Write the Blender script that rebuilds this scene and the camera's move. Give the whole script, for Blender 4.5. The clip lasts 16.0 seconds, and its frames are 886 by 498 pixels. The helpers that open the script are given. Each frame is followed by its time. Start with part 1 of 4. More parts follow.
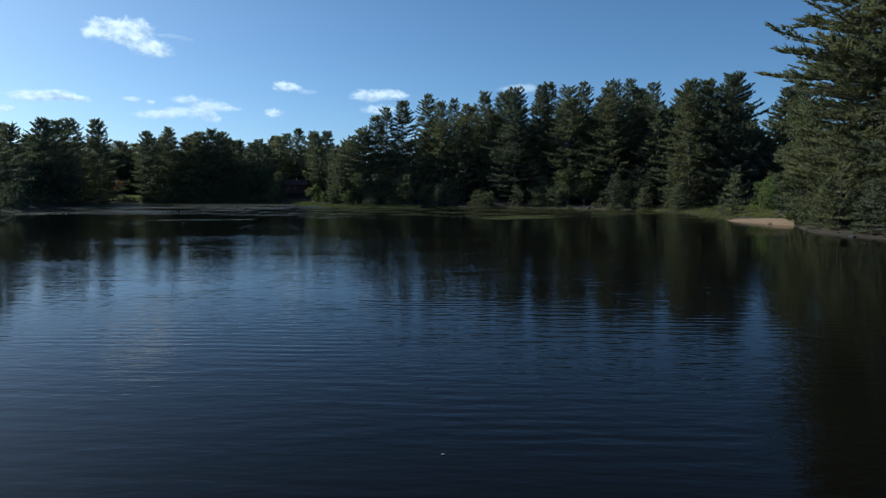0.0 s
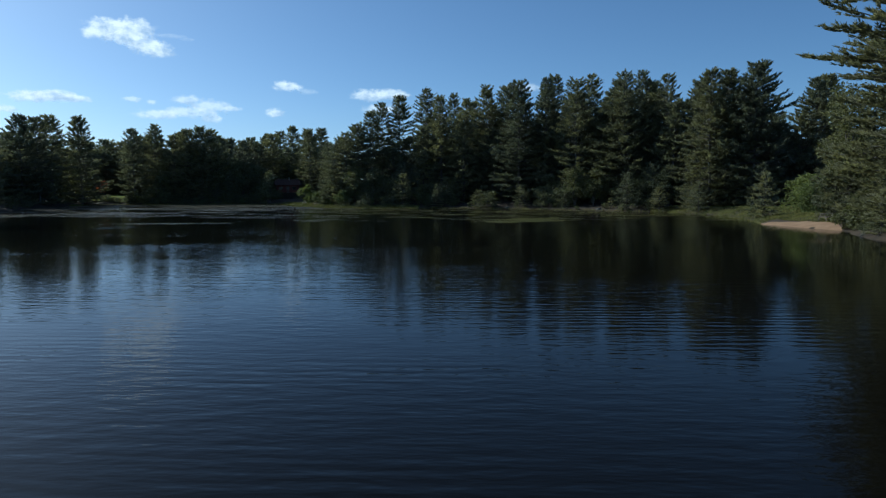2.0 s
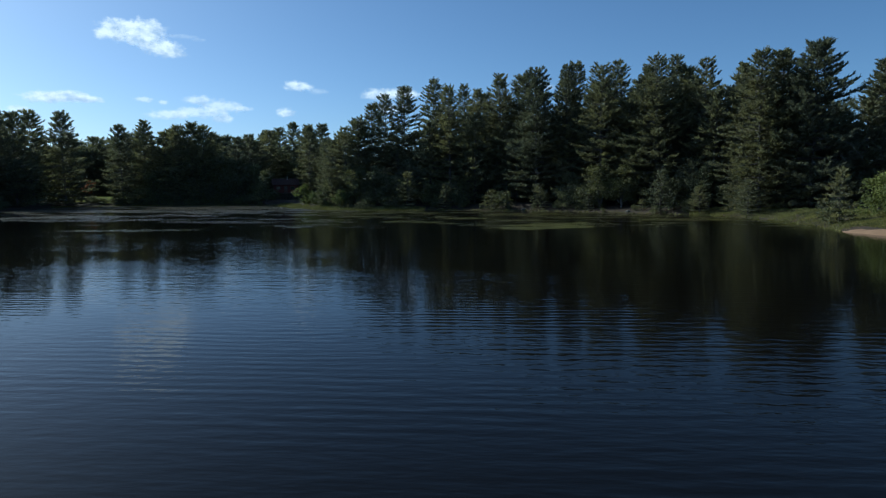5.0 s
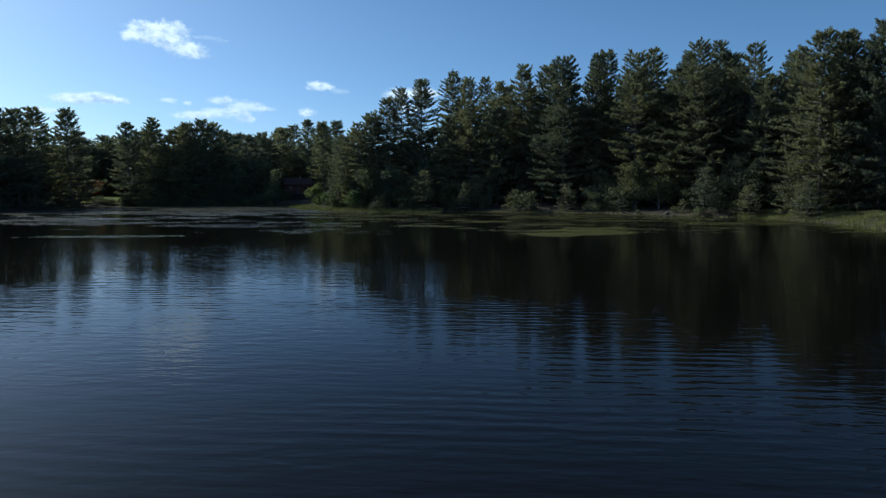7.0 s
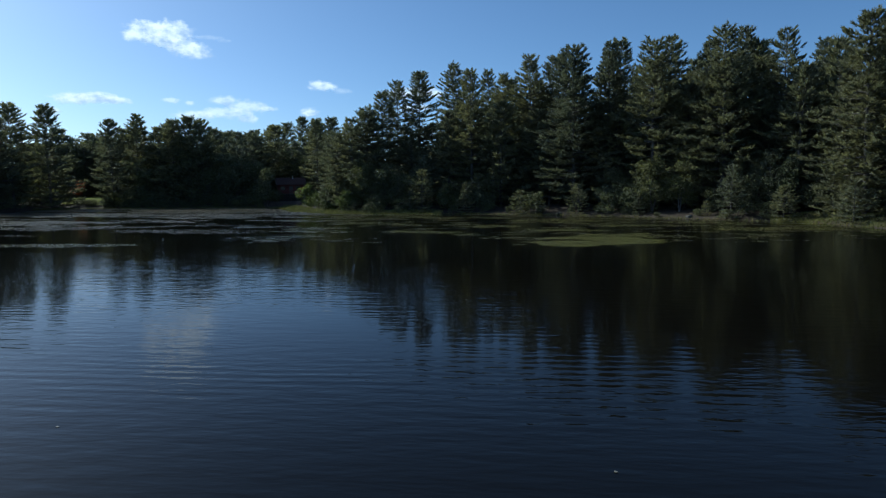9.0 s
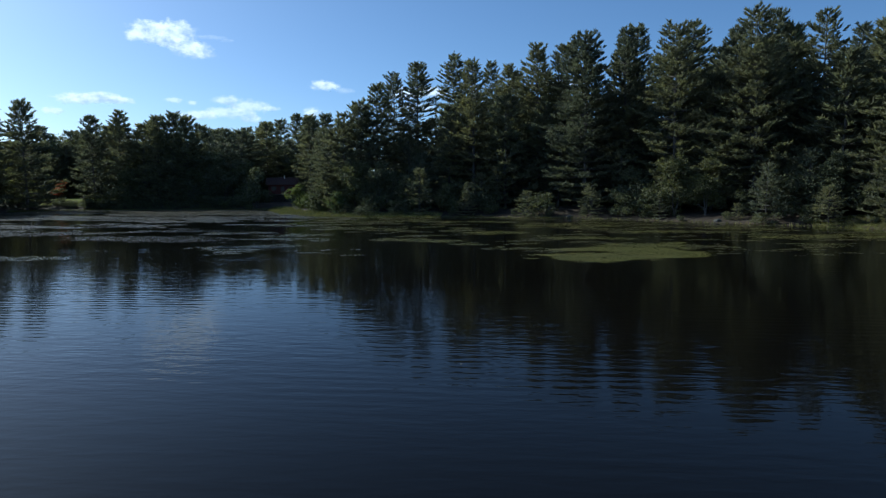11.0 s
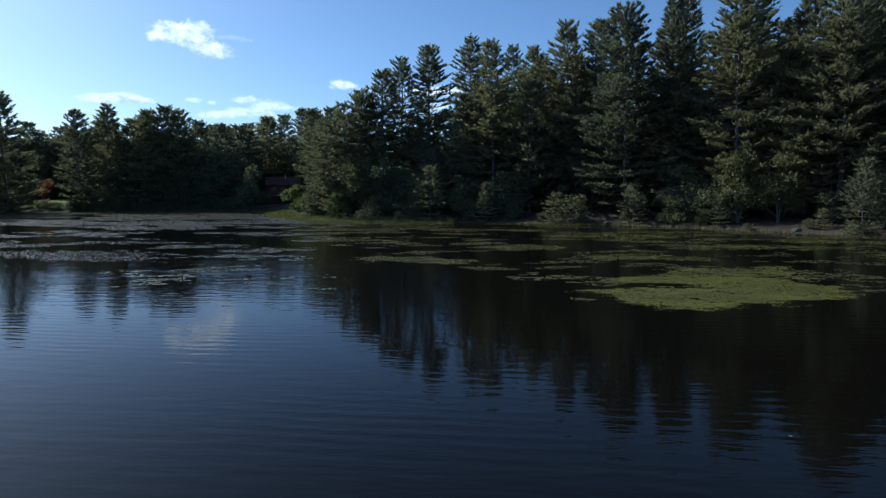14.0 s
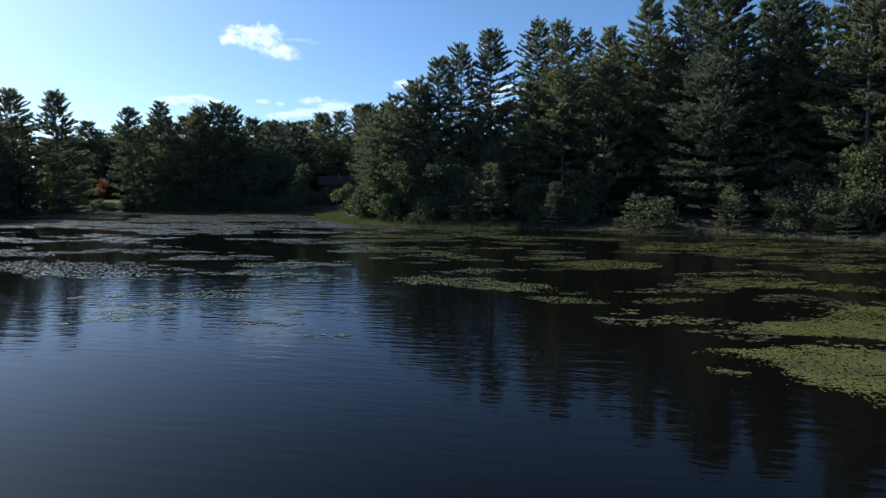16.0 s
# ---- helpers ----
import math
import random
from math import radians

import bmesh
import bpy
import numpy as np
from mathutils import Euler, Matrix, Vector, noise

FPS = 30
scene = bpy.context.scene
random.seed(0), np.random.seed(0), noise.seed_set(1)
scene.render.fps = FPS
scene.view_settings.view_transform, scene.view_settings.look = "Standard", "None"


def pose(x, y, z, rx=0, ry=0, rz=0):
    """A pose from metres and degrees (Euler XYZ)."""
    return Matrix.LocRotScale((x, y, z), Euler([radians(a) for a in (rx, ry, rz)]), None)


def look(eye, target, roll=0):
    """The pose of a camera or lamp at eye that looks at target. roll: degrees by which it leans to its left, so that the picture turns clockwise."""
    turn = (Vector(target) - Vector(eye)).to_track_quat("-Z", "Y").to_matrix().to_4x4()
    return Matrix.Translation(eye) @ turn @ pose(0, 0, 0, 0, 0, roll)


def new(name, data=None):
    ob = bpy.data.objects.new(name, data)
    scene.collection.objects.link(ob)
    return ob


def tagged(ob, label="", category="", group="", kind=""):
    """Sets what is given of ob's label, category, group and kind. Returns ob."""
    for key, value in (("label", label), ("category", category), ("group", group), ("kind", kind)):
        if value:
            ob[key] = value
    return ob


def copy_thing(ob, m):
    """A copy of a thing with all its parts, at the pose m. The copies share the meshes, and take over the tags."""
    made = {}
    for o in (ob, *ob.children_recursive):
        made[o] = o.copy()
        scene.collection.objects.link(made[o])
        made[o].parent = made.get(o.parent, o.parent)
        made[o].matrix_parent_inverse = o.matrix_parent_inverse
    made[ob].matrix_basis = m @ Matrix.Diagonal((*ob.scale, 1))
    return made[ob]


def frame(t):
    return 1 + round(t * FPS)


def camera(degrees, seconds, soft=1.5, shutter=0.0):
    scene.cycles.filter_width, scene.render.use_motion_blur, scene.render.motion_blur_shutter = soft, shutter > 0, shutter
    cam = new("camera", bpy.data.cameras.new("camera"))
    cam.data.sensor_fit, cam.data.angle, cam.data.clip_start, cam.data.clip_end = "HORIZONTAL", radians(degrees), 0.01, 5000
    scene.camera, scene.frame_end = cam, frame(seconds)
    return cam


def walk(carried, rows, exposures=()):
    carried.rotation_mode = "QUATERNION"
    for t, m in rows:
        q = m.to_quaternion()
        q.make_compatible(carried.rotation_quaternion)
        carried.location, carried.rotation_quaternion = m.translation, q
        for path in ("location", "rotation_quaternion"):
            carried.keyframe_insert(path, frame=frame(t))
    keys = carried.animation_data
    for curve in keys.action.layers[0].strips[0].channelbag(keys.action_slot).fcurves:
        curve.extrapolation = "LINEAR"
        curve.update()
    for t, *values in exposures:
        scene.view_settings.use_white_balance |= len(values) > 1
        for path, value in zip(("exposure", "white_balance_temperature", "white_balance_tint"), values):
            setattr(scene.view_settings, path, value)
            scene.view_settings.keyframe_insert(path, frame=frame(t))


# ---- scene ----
cam = camera(69.3, 16.0, soft=1.3)
# seconds, x, y, z, yaw, pitch, lean
PATH = [
    (0, 2.38, 7.61, 4.70, 2.73, -5.52, -0.29),
    (0.5, 2.44, 10.01, 4.70, 2.75, -5.52, -0.31),
    (1, 2.46, 12.40, 4.69, 2.80, -5.53, -0.33),
    (1.5, 2.47, 14.78, 4.69, 2.84, -5.53, -0.36),
    (2, 2.45, 17.15, 4.69, 2.85, -5.54, -0.38),
    (2.5, 2.43, 19.52, 4.69, 2.91, -5.54, -0.40),
    (3, 2.39, 21.88, 4.69, 2.92, -5.55, -0.42),
    (5.5, 2.08, 33.62, 4.72, 4.34, -5.58, -0.50),
    (6, 2.00, 35.96, 4.73, 4.99, -5.58, -0.52),
    (6.5, 1.93, 38.30, 4.74, 5.55, -5.59, -0.53),
    (7, 1.85, 40.64, 4.75, 5.69, -5.60, -0.54),
    (7.5, 1.77, 42.99, 4.76, 5.72, -5.60, -0.56),
    (8, 1.69, 45.33, 4.78, 5.82, -5.61, -0.57),
    (8.5, 1.61, 47.68, 4.79, 5.88, -5.61, -0.58),
    (9, 1.52, 50.03, 4.81, 5.93, -5.62, -0.59),
    (11.5, 0.98, 61.88, 4.92, 6.22, -5.65, -0.62),
    (12, 0.84, 64.27, 4.94, 6.24, -5.66, -0.62),
    (12.5, 0.68, 66.67, 4.97, 6.40, -5.66, -0.62),
    (13, 0.49, 69.09, 5.00, 6.63, -5.67, -0.63),
    (13.5, 0.28, 71.51, 5.02, 7.17, -5.68, -0.63),
    (14, 0.05, 73.95, 5.06, 7.78, -5.68, -0.63),
    (14.5, -0.22, 76.40, 5.09, 8.74, -5.69, -0.63),
    (15, -0.53, 78.86, 5.12, 10.04, -5.70, -0.63),
    (15.5, -0.89, 81.34, 5.15, 11.65, -5.71, -0.62),
    (16, -1.29, 83.84, 5.19, 13.30, -5.71, -0.62),
]


def gaze(x, y, z, yaw, pitch, lean):
    a, b = radians(yaw), radians(pitch)
    way = Vector((-math.sin(a) * math.cos(b), math.cos(a) * math.cos(b), math.sin(b)))
    return look((x, y, z), Vector((x, y, z)) + way * 10, lean)


EXPOSURE, KELVIN, TINT = 0.12, 5020, -7
walk(cam, [(t, gaze(*row)) for t, *row in PATH], [(0, EXPOSURE, KELVIN, TINT), (9, EXPOSURE + 0.1, KELVIN, TINT + 2), (16, EXPOSURE + 0.32, KELVIN - 10, TINT + 6)])

# ---- light ----
SUN_ELEVATION, SUN_AZIMUTH = 36.0, -64.0  # azimuth from +y, clockwise
world = bpy.data.worlds.new("sky")
scene.world = world
world.use_nodes = True
wt = world.node_tree
sky = wt.nodes.new("ShaderNodeTexSky")
sky.sky_type = "NISHITA"
sky.sun_disc = False
sky.sun_elevation = radians(SUN_ELEVATION)
sky.sun_rotation = radians(SUN_AZIMUTH)
sky.air_density, sky.dust_density, sky.ozone_density = 0.62, 1.0, 1.9
background = wt.nodes["Background"]
background.inputs["Strength"].default_value = 0.092
wt.links.new(sky.outputs["Color"], background.inputs["Color"])
sun = new("sun", bpy.data.lights.new("sun", "SUN"))
sun.data.energy, sun.data.angle, sun.data.color = 3.5, radians(0.6), (1.0, 0.87, 0.66)
az, el = radians(SUN_AZIMUTH), radians(SUN_ELEVATION)
sun_way = Vector((math.sin(az) * math.cos(el), math.cos(az) * math.cos(el), math.sin(el)))
sun.matrix_world = look(sun_way * 100, (0, 0, 0))


# ---- materials ----
def material(name):
    m = bpy.data.materials.new(name)
    m.use_nodes = True
    return m, m.node_tree, m.node_tree.nodes["Principled BSDF"]


def ramp(nt, stops):
    r = nt.nodes.new("ShaderNodeValToRGB")
    while len(r.color_ramp.elements) < len(stops):
        r.color_ramp.elements.new(0.5)
    for e, (p, c) in zip(r.color_ramp.elements, stops):
        e.position, e.color = p, (*c, 1)
    return r


def noise_tex(nt, scale, detail=4, stretch=(1, 1, 1)):
    co, mp, n = nt.nodes.new("ShaderNodeTexCoord"), nt.nodes.new("ShaderNodeMapping"), nt.nodes.new("ShaderNodeTexNoise")
    mp.inputs["Scale"].default_value = stretch
    n.inputs["Scale"].default_value, n.inputs["Detail"].default_value = scale, detail
    nt.links.new(co.outputs["Object"], mp.inputs["Vector"])
    nt.links.new(mp.outputs["Vector"], n.inputs["Vector"])
    return n


def mix_colour(nt, fac, a, b, mode="MIX"):
    m = nt.nodes.new("ShaderNodeMix")
    m.data_type, m.blend_type = "RGBA", mode
    for key, value in ((0, fac), (6, a), (7, b)):
        if hasattr(value, "links"):
            nt.links.new(value, m.inputs[key])
        else:
            m.inputs[key].default_value = value if key == 0 else (*value, 1)
    return m.outputs[2]


def leafy(name, dark, mid, light, rough=0.55, through_light=0.25, tint=0.35, gloss=0.3, shade_lift=0.3):
    """Foliage: every leaf its own tone, every plant its own shade."""
    m, nt, p = material(name)
    geo, info = nt.nodes.new("ShaderNodeNewGeometry"), nt.nodes.new("ShaderNodeObjectInfo")
    r = ramp(nt, [(0.0, dark), (0.55, mid), (1.0, light)])
    nt.links.new(geo.outputs["Random Per Island"], r.inputs["Fac"])
    clump = noise_tex(nt, 0.45, 2)
    shade = ramp(nt, [(0.3, (0.6, 0.62, 0.66)), (0.7, (1.25, 1.2, 1.0))])
    nt.links.new(clump.outputs["Fac"], shade.inputs["Fac"])
    plant = ramp(nt, [(0.0, (1 - tint, 1 - tint * 0.8, 1 - tint * 0.4)), (1.0, (1 + tint, 1 + tint * 0.8, 1.0))])
    nt.links.new(info.outputs["Random"], plant.inputs["Fac"])
    c = mix_colour(nt, 1.0, r.outputs["Color"], shade.outputs["Color"], "MULTIPLY")
    c = mix_colour(nt, 1.0, c, plant.outputs["Color"], "MULTIPLY")
    nt.links.new(c, p.inputs["Base Color"])
    p.inputs["Roughness"].default_value = rough
    p.inputs["Specular IOR Level"].default_value = gloss
    # added sheen brightens the shaded foliage like extra sky fill
    p.inputs["Sheen Weight"].default_value, p.inputs["Sheen Roughness"].default_value = shade_lift, 0.6
    p.inputs["Sheen Tint"].default_value = (0.80, 0.78, 0.60, 1)
    tr, mx = nt.nodes.new("ShaderNodeBsdfTranslucent"), nt.nodes.new("ShaderNodeMixShader")
    nt.links.new(c, tr.inputs["Color"])
    mx.inputs[0].default_value = through_light
    nt.links.new(p.outputs[0], mx.inputs[1])
    nt.links.new(tr.outputs[0], mx.inputs[2])
    nt.links.new(mx.outputs[0], nt.nodes["Material Output"].inputs["Surface"])
    return m


def rough_stuff(name, stops, scale, rough=0.85, bump=0.3, stretch=(1, 1, 1), fine=6.0, depth=0.02):
    """Bark, soil, sand, wood: two scales of noise in colour, and relief."""
    m, nt, p = material(name)
    a, b = noise_tex(nt, scale, 5, stretch), noise_tex(nt, scale * fine, 3, stretch)
    add = nt.nodes.new("ShaderNodeMath")
    add.operation = "MULTIPLY_ADD"
    nt.links.new(b.outputs["Fac"], add.inputs[0])
    add.inputs[1].default_value = 0.4
    sub = nt.nodes.new("ShaderNodeMath")
    sub.operation = "SUBTRACT"
    nt.links.new(a.outputs["Fac"], sub.inputs[0])
    sub.inputs[1].default_value = 0.2
    nt.links.new(sub.outputs[0], add.inputs[2])
    r = ramp(nt, stops)
    nt.links.new(add.outputs[0], r.inputs["Fac"])
    nt.links.new(r.outputs["Color"], p.inputs["Base Color"])
    p.inputs["Roughness"].default_value = rough
    bp = nt.nodes.new("ShaderNodeBump")
    bp.inputs["Strength"].default_value, bp.inputs["Distance"].default_value = bump, depth
    nt.links.new(add.outputs[0], bp.inputs["Height"])
    nt.links.new(bp.outputs[0], p.inputs["Normal"])
    return m


NEEDLES = leafy("pine_needles", (0.132, 0.137, 0.079), (0.164, 0.169, 0.093), (0.198, 0.202, 0.107), 0.55, 0.58, 0.26, 0.4, 0.85)
LEAVES = leafy("broad_leaves", (0.068, 0.076, 0.032), (0.108, 0.118, 0.048), (0.150, 0.160, 0.064), 0.62, 0.45, shade_lift=0.6)
# yellow-green leaves, with the brightness of sunlit bushes put into the colour
SUNNY_LEAVES = leafy("sunlit_leaves", (0.095, 0.115, 0.034), (0.135, 0.172, 0.050), (0.195, 0.230, 0.075), 0.68, 0.4)
RED_LEAVES = leafy("red_leaves", (0.28, 0.065, 0.03), (0.42, 0.11, 0.045), (0.52, 0.19, 0.07), 0.5, 0.35, 0.1)
REEDS = leafy("reeds", (0.10, 0.115, 0.030), (0.17, 0.175, 0.045), (0.27, 0.25, 0.08), 0.6, 0.3, 0.1)
TURF = leafy("turf", (0.17, 0.19, 0.03), (0.22, 0.24, 0.04), (0.28, 0.29, 0.06), 0.8, 0.0, 0.1, 0.1, 0.0)
PADS = leafy("lily_pads", (0.100, 0.104, 0.026), (0.150, 0.147, 0.038), (0.200, 0.184, 0.058), 0.32, 0.0, 0.12, 0.5, 0.0)
# far pads: sky glare at a flat angle is mixed into this grey
SHEEN_PADS = leafy("sky_sheen_lily_pads", (0.100, 0.092, 0.074), (0.138, 0.124, 0.102), (0.180, 0.160, 0.134), 0.4, 0.0, 0.12, 0.4, 0.0)
DROWNED_PADS = leafy("drowned_lily_pads", (0.038, 0.034, 0.018), (0.060, 0.054, 0.026), (0.088, 0.078, 0.036), 0.4, 0.0, 0.12, 0.4, 0.0)
BARK = rough_stuff("pine_bark", [(0.3, (0.06, 0.053, 0.048)), (0.7, (0.175, 0.156, 0.142))], 2.0, 0.9, 0.6, (1, 1, 0.25))
DEADWOOD = rough_stuff("dead_wood", [(0.3, (0.10, 0.09, 0.08)), (0.7, (0.25, 0.235, 0.21))], 3.0, 0.85, 0.4, (1, 1, 0.3))
SOIL = rough_stuff("forest_floor", [(0.25, (0.020, 0.014, 0.010)), (0.55, (0.044, 0.029, 0.018)), (0.8, (0.082, 0.052, 0.031))], 0.5, 0.95, 0.5, fine=9.0)
SAND = rough_stuff("sand", [(0.25, (0.20, 0.118, 0.070)), (0.6, (0.28, 0.175, 0.108)), (0.85, (0.35, 0.235, 0.152))], 0.7, 0.9, 0.35, fine=14.0)
STONE = rough_stuff("stone", [(0.3, (0.045, 0.042, 0.04)), (0.7, (0.13, 0.125, 0.115))], 2.5, 0.85, 0.5)
RED_BOARDS = rough_stuff("red_stained_boards", [(0.3, (0.085, 0.022, 0.016)), (0.7, (0.16, 0.045, 0.032))], 1.5, 0.75, 0.2, (1, 1, 6))
SHINGLES = rough_stuff("roof_shingles", [(0.3, (0.035, 0.018, 0.015)), (0.7, (0.075, 0.036, 0.028))], 4.0, 0.9, 0.3)
GREY_WOOD = rough_stuff("weathered_boards", [(0.3, (0.07, 0.06, 0.05)), (0.7, (0.19, 0.165, 0.14))], 3.0, 0.85, 0.3, (6, 1, 1))

WATER, nt, p = material("lake_water")
p.inputs["Base Color"].default_value = (0.0042, 0.0037, 0.003, 1)
p.inputs["Roughness"].default_value = 0.03
p.inputs["IOR"].default_value = 1.158
ripple = noise_tex(nt, 1.0, 2, (0.72, 2.2, 1))
chop = noise_tex(nt, 1.0, 2, (2.0, 6.0, 1))
calm = noise_tex(nt, 0.03, 2, (1, 2.0, 1))
calm_ramp = ramp(nt, [(0.35, (0.25, 0.25, 0.25)), (0.65, (1, 1, 1))])
nt.links.new(calm.outputs["Fac"], calm_ramp.inputs["Fac"])
mad = nt.nodes.new("ShaderNodeMath")
mad.operation = "MULTIPLY_ADD"
nt.links.new(chop.outputs["Fac"], mad.inputs[0])
mad.inputs[1].default_value = 0.34
nt.links.new(ripple.outputs["Fac"], mad.inputs[2])
train = nt.nodes.new("ShaderNodeTexWave")
train.bands_direction, train.wave_profile = "Y", "SIN"
for key, value in (("Scale", 0.62), ("Distortion", 5.0), ("Detail", 2.0), ("Detail Scale", 0.22), ("Detail Roughness", 0.5)):
    train.inputs[key].default_value = value
train_co = nt.nodes.new("ShaderNodeTexCoord")
nt.links.new(train_co.outputs["Object"], train.inputs["Vector"])
where = noise_tex(nt, 0.11, 2, (0.7, 1.3, 1))
where_ramp = ramp(nt, [(0.45, (0, 0, 0)), (0.62, (0.28, 0.28, 0.28))])
nt.links.new(where.outputs["Fac"], where_ramp.inputs["Fac"])
both = nt.nodes.new("ShaderNodeMath")
both.operation = "MULTIPLY_ADD"
nt.links.new(train.outputs["Fac"], both.inputs[0])
nt.links.new(where_ramp.outputs["Color"], both.inputs[1])
nt.links.new(mad.outputs[0], both.inputs[2])
mul = nt.nodes.new("ShaderNodeMath")
mul.operation = "MULTIPLY"
nt.links.new(both.outputs[0], mul.inputs[0])
nt.links.new(calm_ramp.outputs["Color"], mul.inputs[1])
bp = nt.nodes.new("ShaderNodeBump")
bp.inputs["Strength"].default_value, bp.inputs["Distance"].default_value = 1.0, 0.0165
lee_co, lee_x, lee_y, lee = nt.nodes.new("ShaderNodeSeparateXYZ"), nt.nodes.new("ShaderNodeMapRange"), nt.nodes.new("ShaderNodeMapRange"), nt.nodes.new("ShaderNodeMath")
nt.links.new(train_co.outputs["Object"], lee_co.inputs[0])
for node, axis, span, level in ((lee_x, "X", (14.0, 32.0), (1.0, 0.6)), (lee_y, "Y", (46.0, 62.0), (1.6, 1.2))):
    node.interpolation_type = "SMOOTHSTEP"
    nt.links.new(lee_co.outputs[axis], node.inputs["Value"])
    node.inputs["From Min"].default_value, node.inputs["From Max"].default_value = span
    node.inputs["To Min"].default_value, node.inputs["To Max"].default_value = level
lee.operation = "MULTIPLY"
nt.links.new(lee_x.outputs[0], lee.inputs[0])
nt.links.new(lee_y.outputs[0], lee.inputs[1])
wind = nt.nodes.new("ShaderNodeMath")
wind.operation = "MULTIPLY"
nt.links.new(mul.outputs[0], wind.inputs[0])
nt.links.new(lee.outputs[0], wind.inputs[1])
nt.links.new(wind.outputs[0], bp.inputs["Height"])
nt.links.new(bp.outputs[0], p.inputs["Normal"])

GLASS, nt, p = material("window_glass")
p.inputs["Base Color"].default_value = (0.02, 0.025, 0.03, 1)
p.inputs["Roughness"].default_value = 0.05


def cloud_material(name, seed, grain, opacity):
    """Self-glowing white vapour with ragged, noise-cut edges; only the sky's backdrop wears it."""
    m, nt, p = material(name)
    nt.nodes.remove(p)
    co = nt.nodes.new("ShaderNodeTexCoord")
    mp = nt.nodes.new("ShaderNodeMapping")
    mp.inputs["Location"].default_value = (seed, seed * 0.7, 0)
    mp.inputs["Scale"].default_value = (1 / grain, 1.35 / grain, 1 / grain)
    nt.links.new(co.outputs["Object"], mp.inputs["Vector"])

    def tex(scale, detail):
        n = nt.nodes.new("ShaderNodeTexNoise")
        n.inputs["Scale"].default_value, n.inputs["Detail"].default_value, n.inputs["Roughness"].default_value = scale, detail, 0.6
        nt.links.new(mp.outputs["Vector"], n.inputs["Vector"])
        return n.outputs["Fac"]

    off = nt.nodes.new("ShaderNodeVectorMath")
    off.operation = "MULTIPLY_ADD"
    nt.links.new(co.outputs["UV"], off.inputs[0])
    off.inputs[1].default_value, off.inputs[2].default_value = (2, 2, 0), (-1, -1, 0)
    ln = nt.nodes.new("ShaderNodeVectorMath")
    ln.operation = "LENGTH"
    nt.links.new(off.outputs[0], ln.inputs[0])
    body = nt.nodes.new("ShaderNodeMath")
    body.operation = "MULTIPLY_ADD"
    nt.links.new(tex(1.5, 5), body.inputs[0])
    body.inputs[1].default_value = 1.1
    less = nt.nodes.new("ShaderNodeMath")
    less.operation = "SUBTRACT"
    less.inputs[0].default_value = 0.25
    nt.links.new(ln.outputs["Value"], less.inputs[1])
    nt.links.new(less.outputs[0], body.inputs[2])
    cover = nt.nodes.new("ShaderNodeMapRange")
    cover.interpolation_type = "SMOOTHSTEP"
    cover.inputs["From Min"].default_value, cover.inputs["From Max"].default_value = 0.0, 0.5
    cover.inputs["To Max"].default_value = opacity
    nt.links.new(body.outputs[0], cover.inputs["Value"])
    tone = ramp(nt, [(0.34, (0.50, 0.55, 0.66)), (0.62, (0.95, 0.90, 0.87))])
    # greyer towards the underside: the cloud's shade is painted into its glow
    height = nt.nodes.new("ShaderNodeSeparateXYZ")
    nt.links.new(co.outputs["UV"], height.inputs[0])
    belly_shade = nt.nodes.new("ShaderNodeMath")
    belly_shade.operation = "MULTIPLY_ADD"
    nt.links.new(height.outputs["Y"], belly_shade.inputs[0])
    belly_shade.inputs[1].default_value = 0.32
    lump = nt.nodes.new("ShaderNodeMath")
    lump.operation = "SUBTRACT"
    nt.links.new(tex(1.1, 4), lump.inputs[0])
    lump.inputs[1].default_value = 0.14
    nt.links.new(lump.outputs[0], belly_shade.inputs[2])
    nt.links.new(belly_shade.outputs[0], tone.inputs["Fac"])
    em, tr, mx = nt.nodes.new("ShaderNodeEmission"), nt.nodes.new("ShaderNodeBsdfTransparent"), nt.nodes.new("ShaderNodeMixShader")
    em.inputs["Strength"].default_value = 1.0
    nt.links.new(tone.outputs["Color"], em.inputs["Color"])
    nt.links.new(cover.outputs[0], mx.inputs[0])
    nt.links.new(tr.outputs[0], mx.inputs[1])
    nt.links.new(em.outputs[0], mx.inputs[2])
    nt.links.new(mx.outputs[0], nt.nodes["Material Output"].inputs["Surface"])
    return m


# ---- helpers of shape ----
def mesh_of(name, verts, faces, mat, smooth=False):
    """A mesh from arrays; faces all have the same number of corners."""
    me = bpy.data.meshes.new(name)
    verts, faces = np.asarray(verts, np.float32).reshape(-1, 3), np.asarray(faces, np.int32)
    n, k = faces.shape
    me.vertices.add(len(verts))
    me.vertices.foreach_set("co", verts.ravel())
    me.loops.add(n * k)
    me.loops.foreach_set("vertex_index", faces.ravel())
    me.polygons.add(n)
    me.polygons.foreach_set("loop_start", np.arange(n, dtype=np.int32) * k)
    if smooth:
        me.polygons.foreach_set("use_smooth", np.ones(n, bool))
    me.materials.append(mat)
    me.update(calc_edges=True)
    return me


def array_part(name, verts, faces, mat, parent=None, label="", smooth=False):
    ob = new(name, mesh_of(name, verts, faces, mat, smooth))
    if parent:
        ob.parent = parent
    if label:
        ob["label"] = label
    return ob


def part(name, bm, mat, parent=None, label=""):
    me = bpy.data.meshes.new(name)
    bm.to_mesh(me)
    bm.free()
    me.materials.append(mat)
    ob = new(name, me)
    if parent:
        ob.parent = parent
    if label:
        ob["label"] = label
    return ob


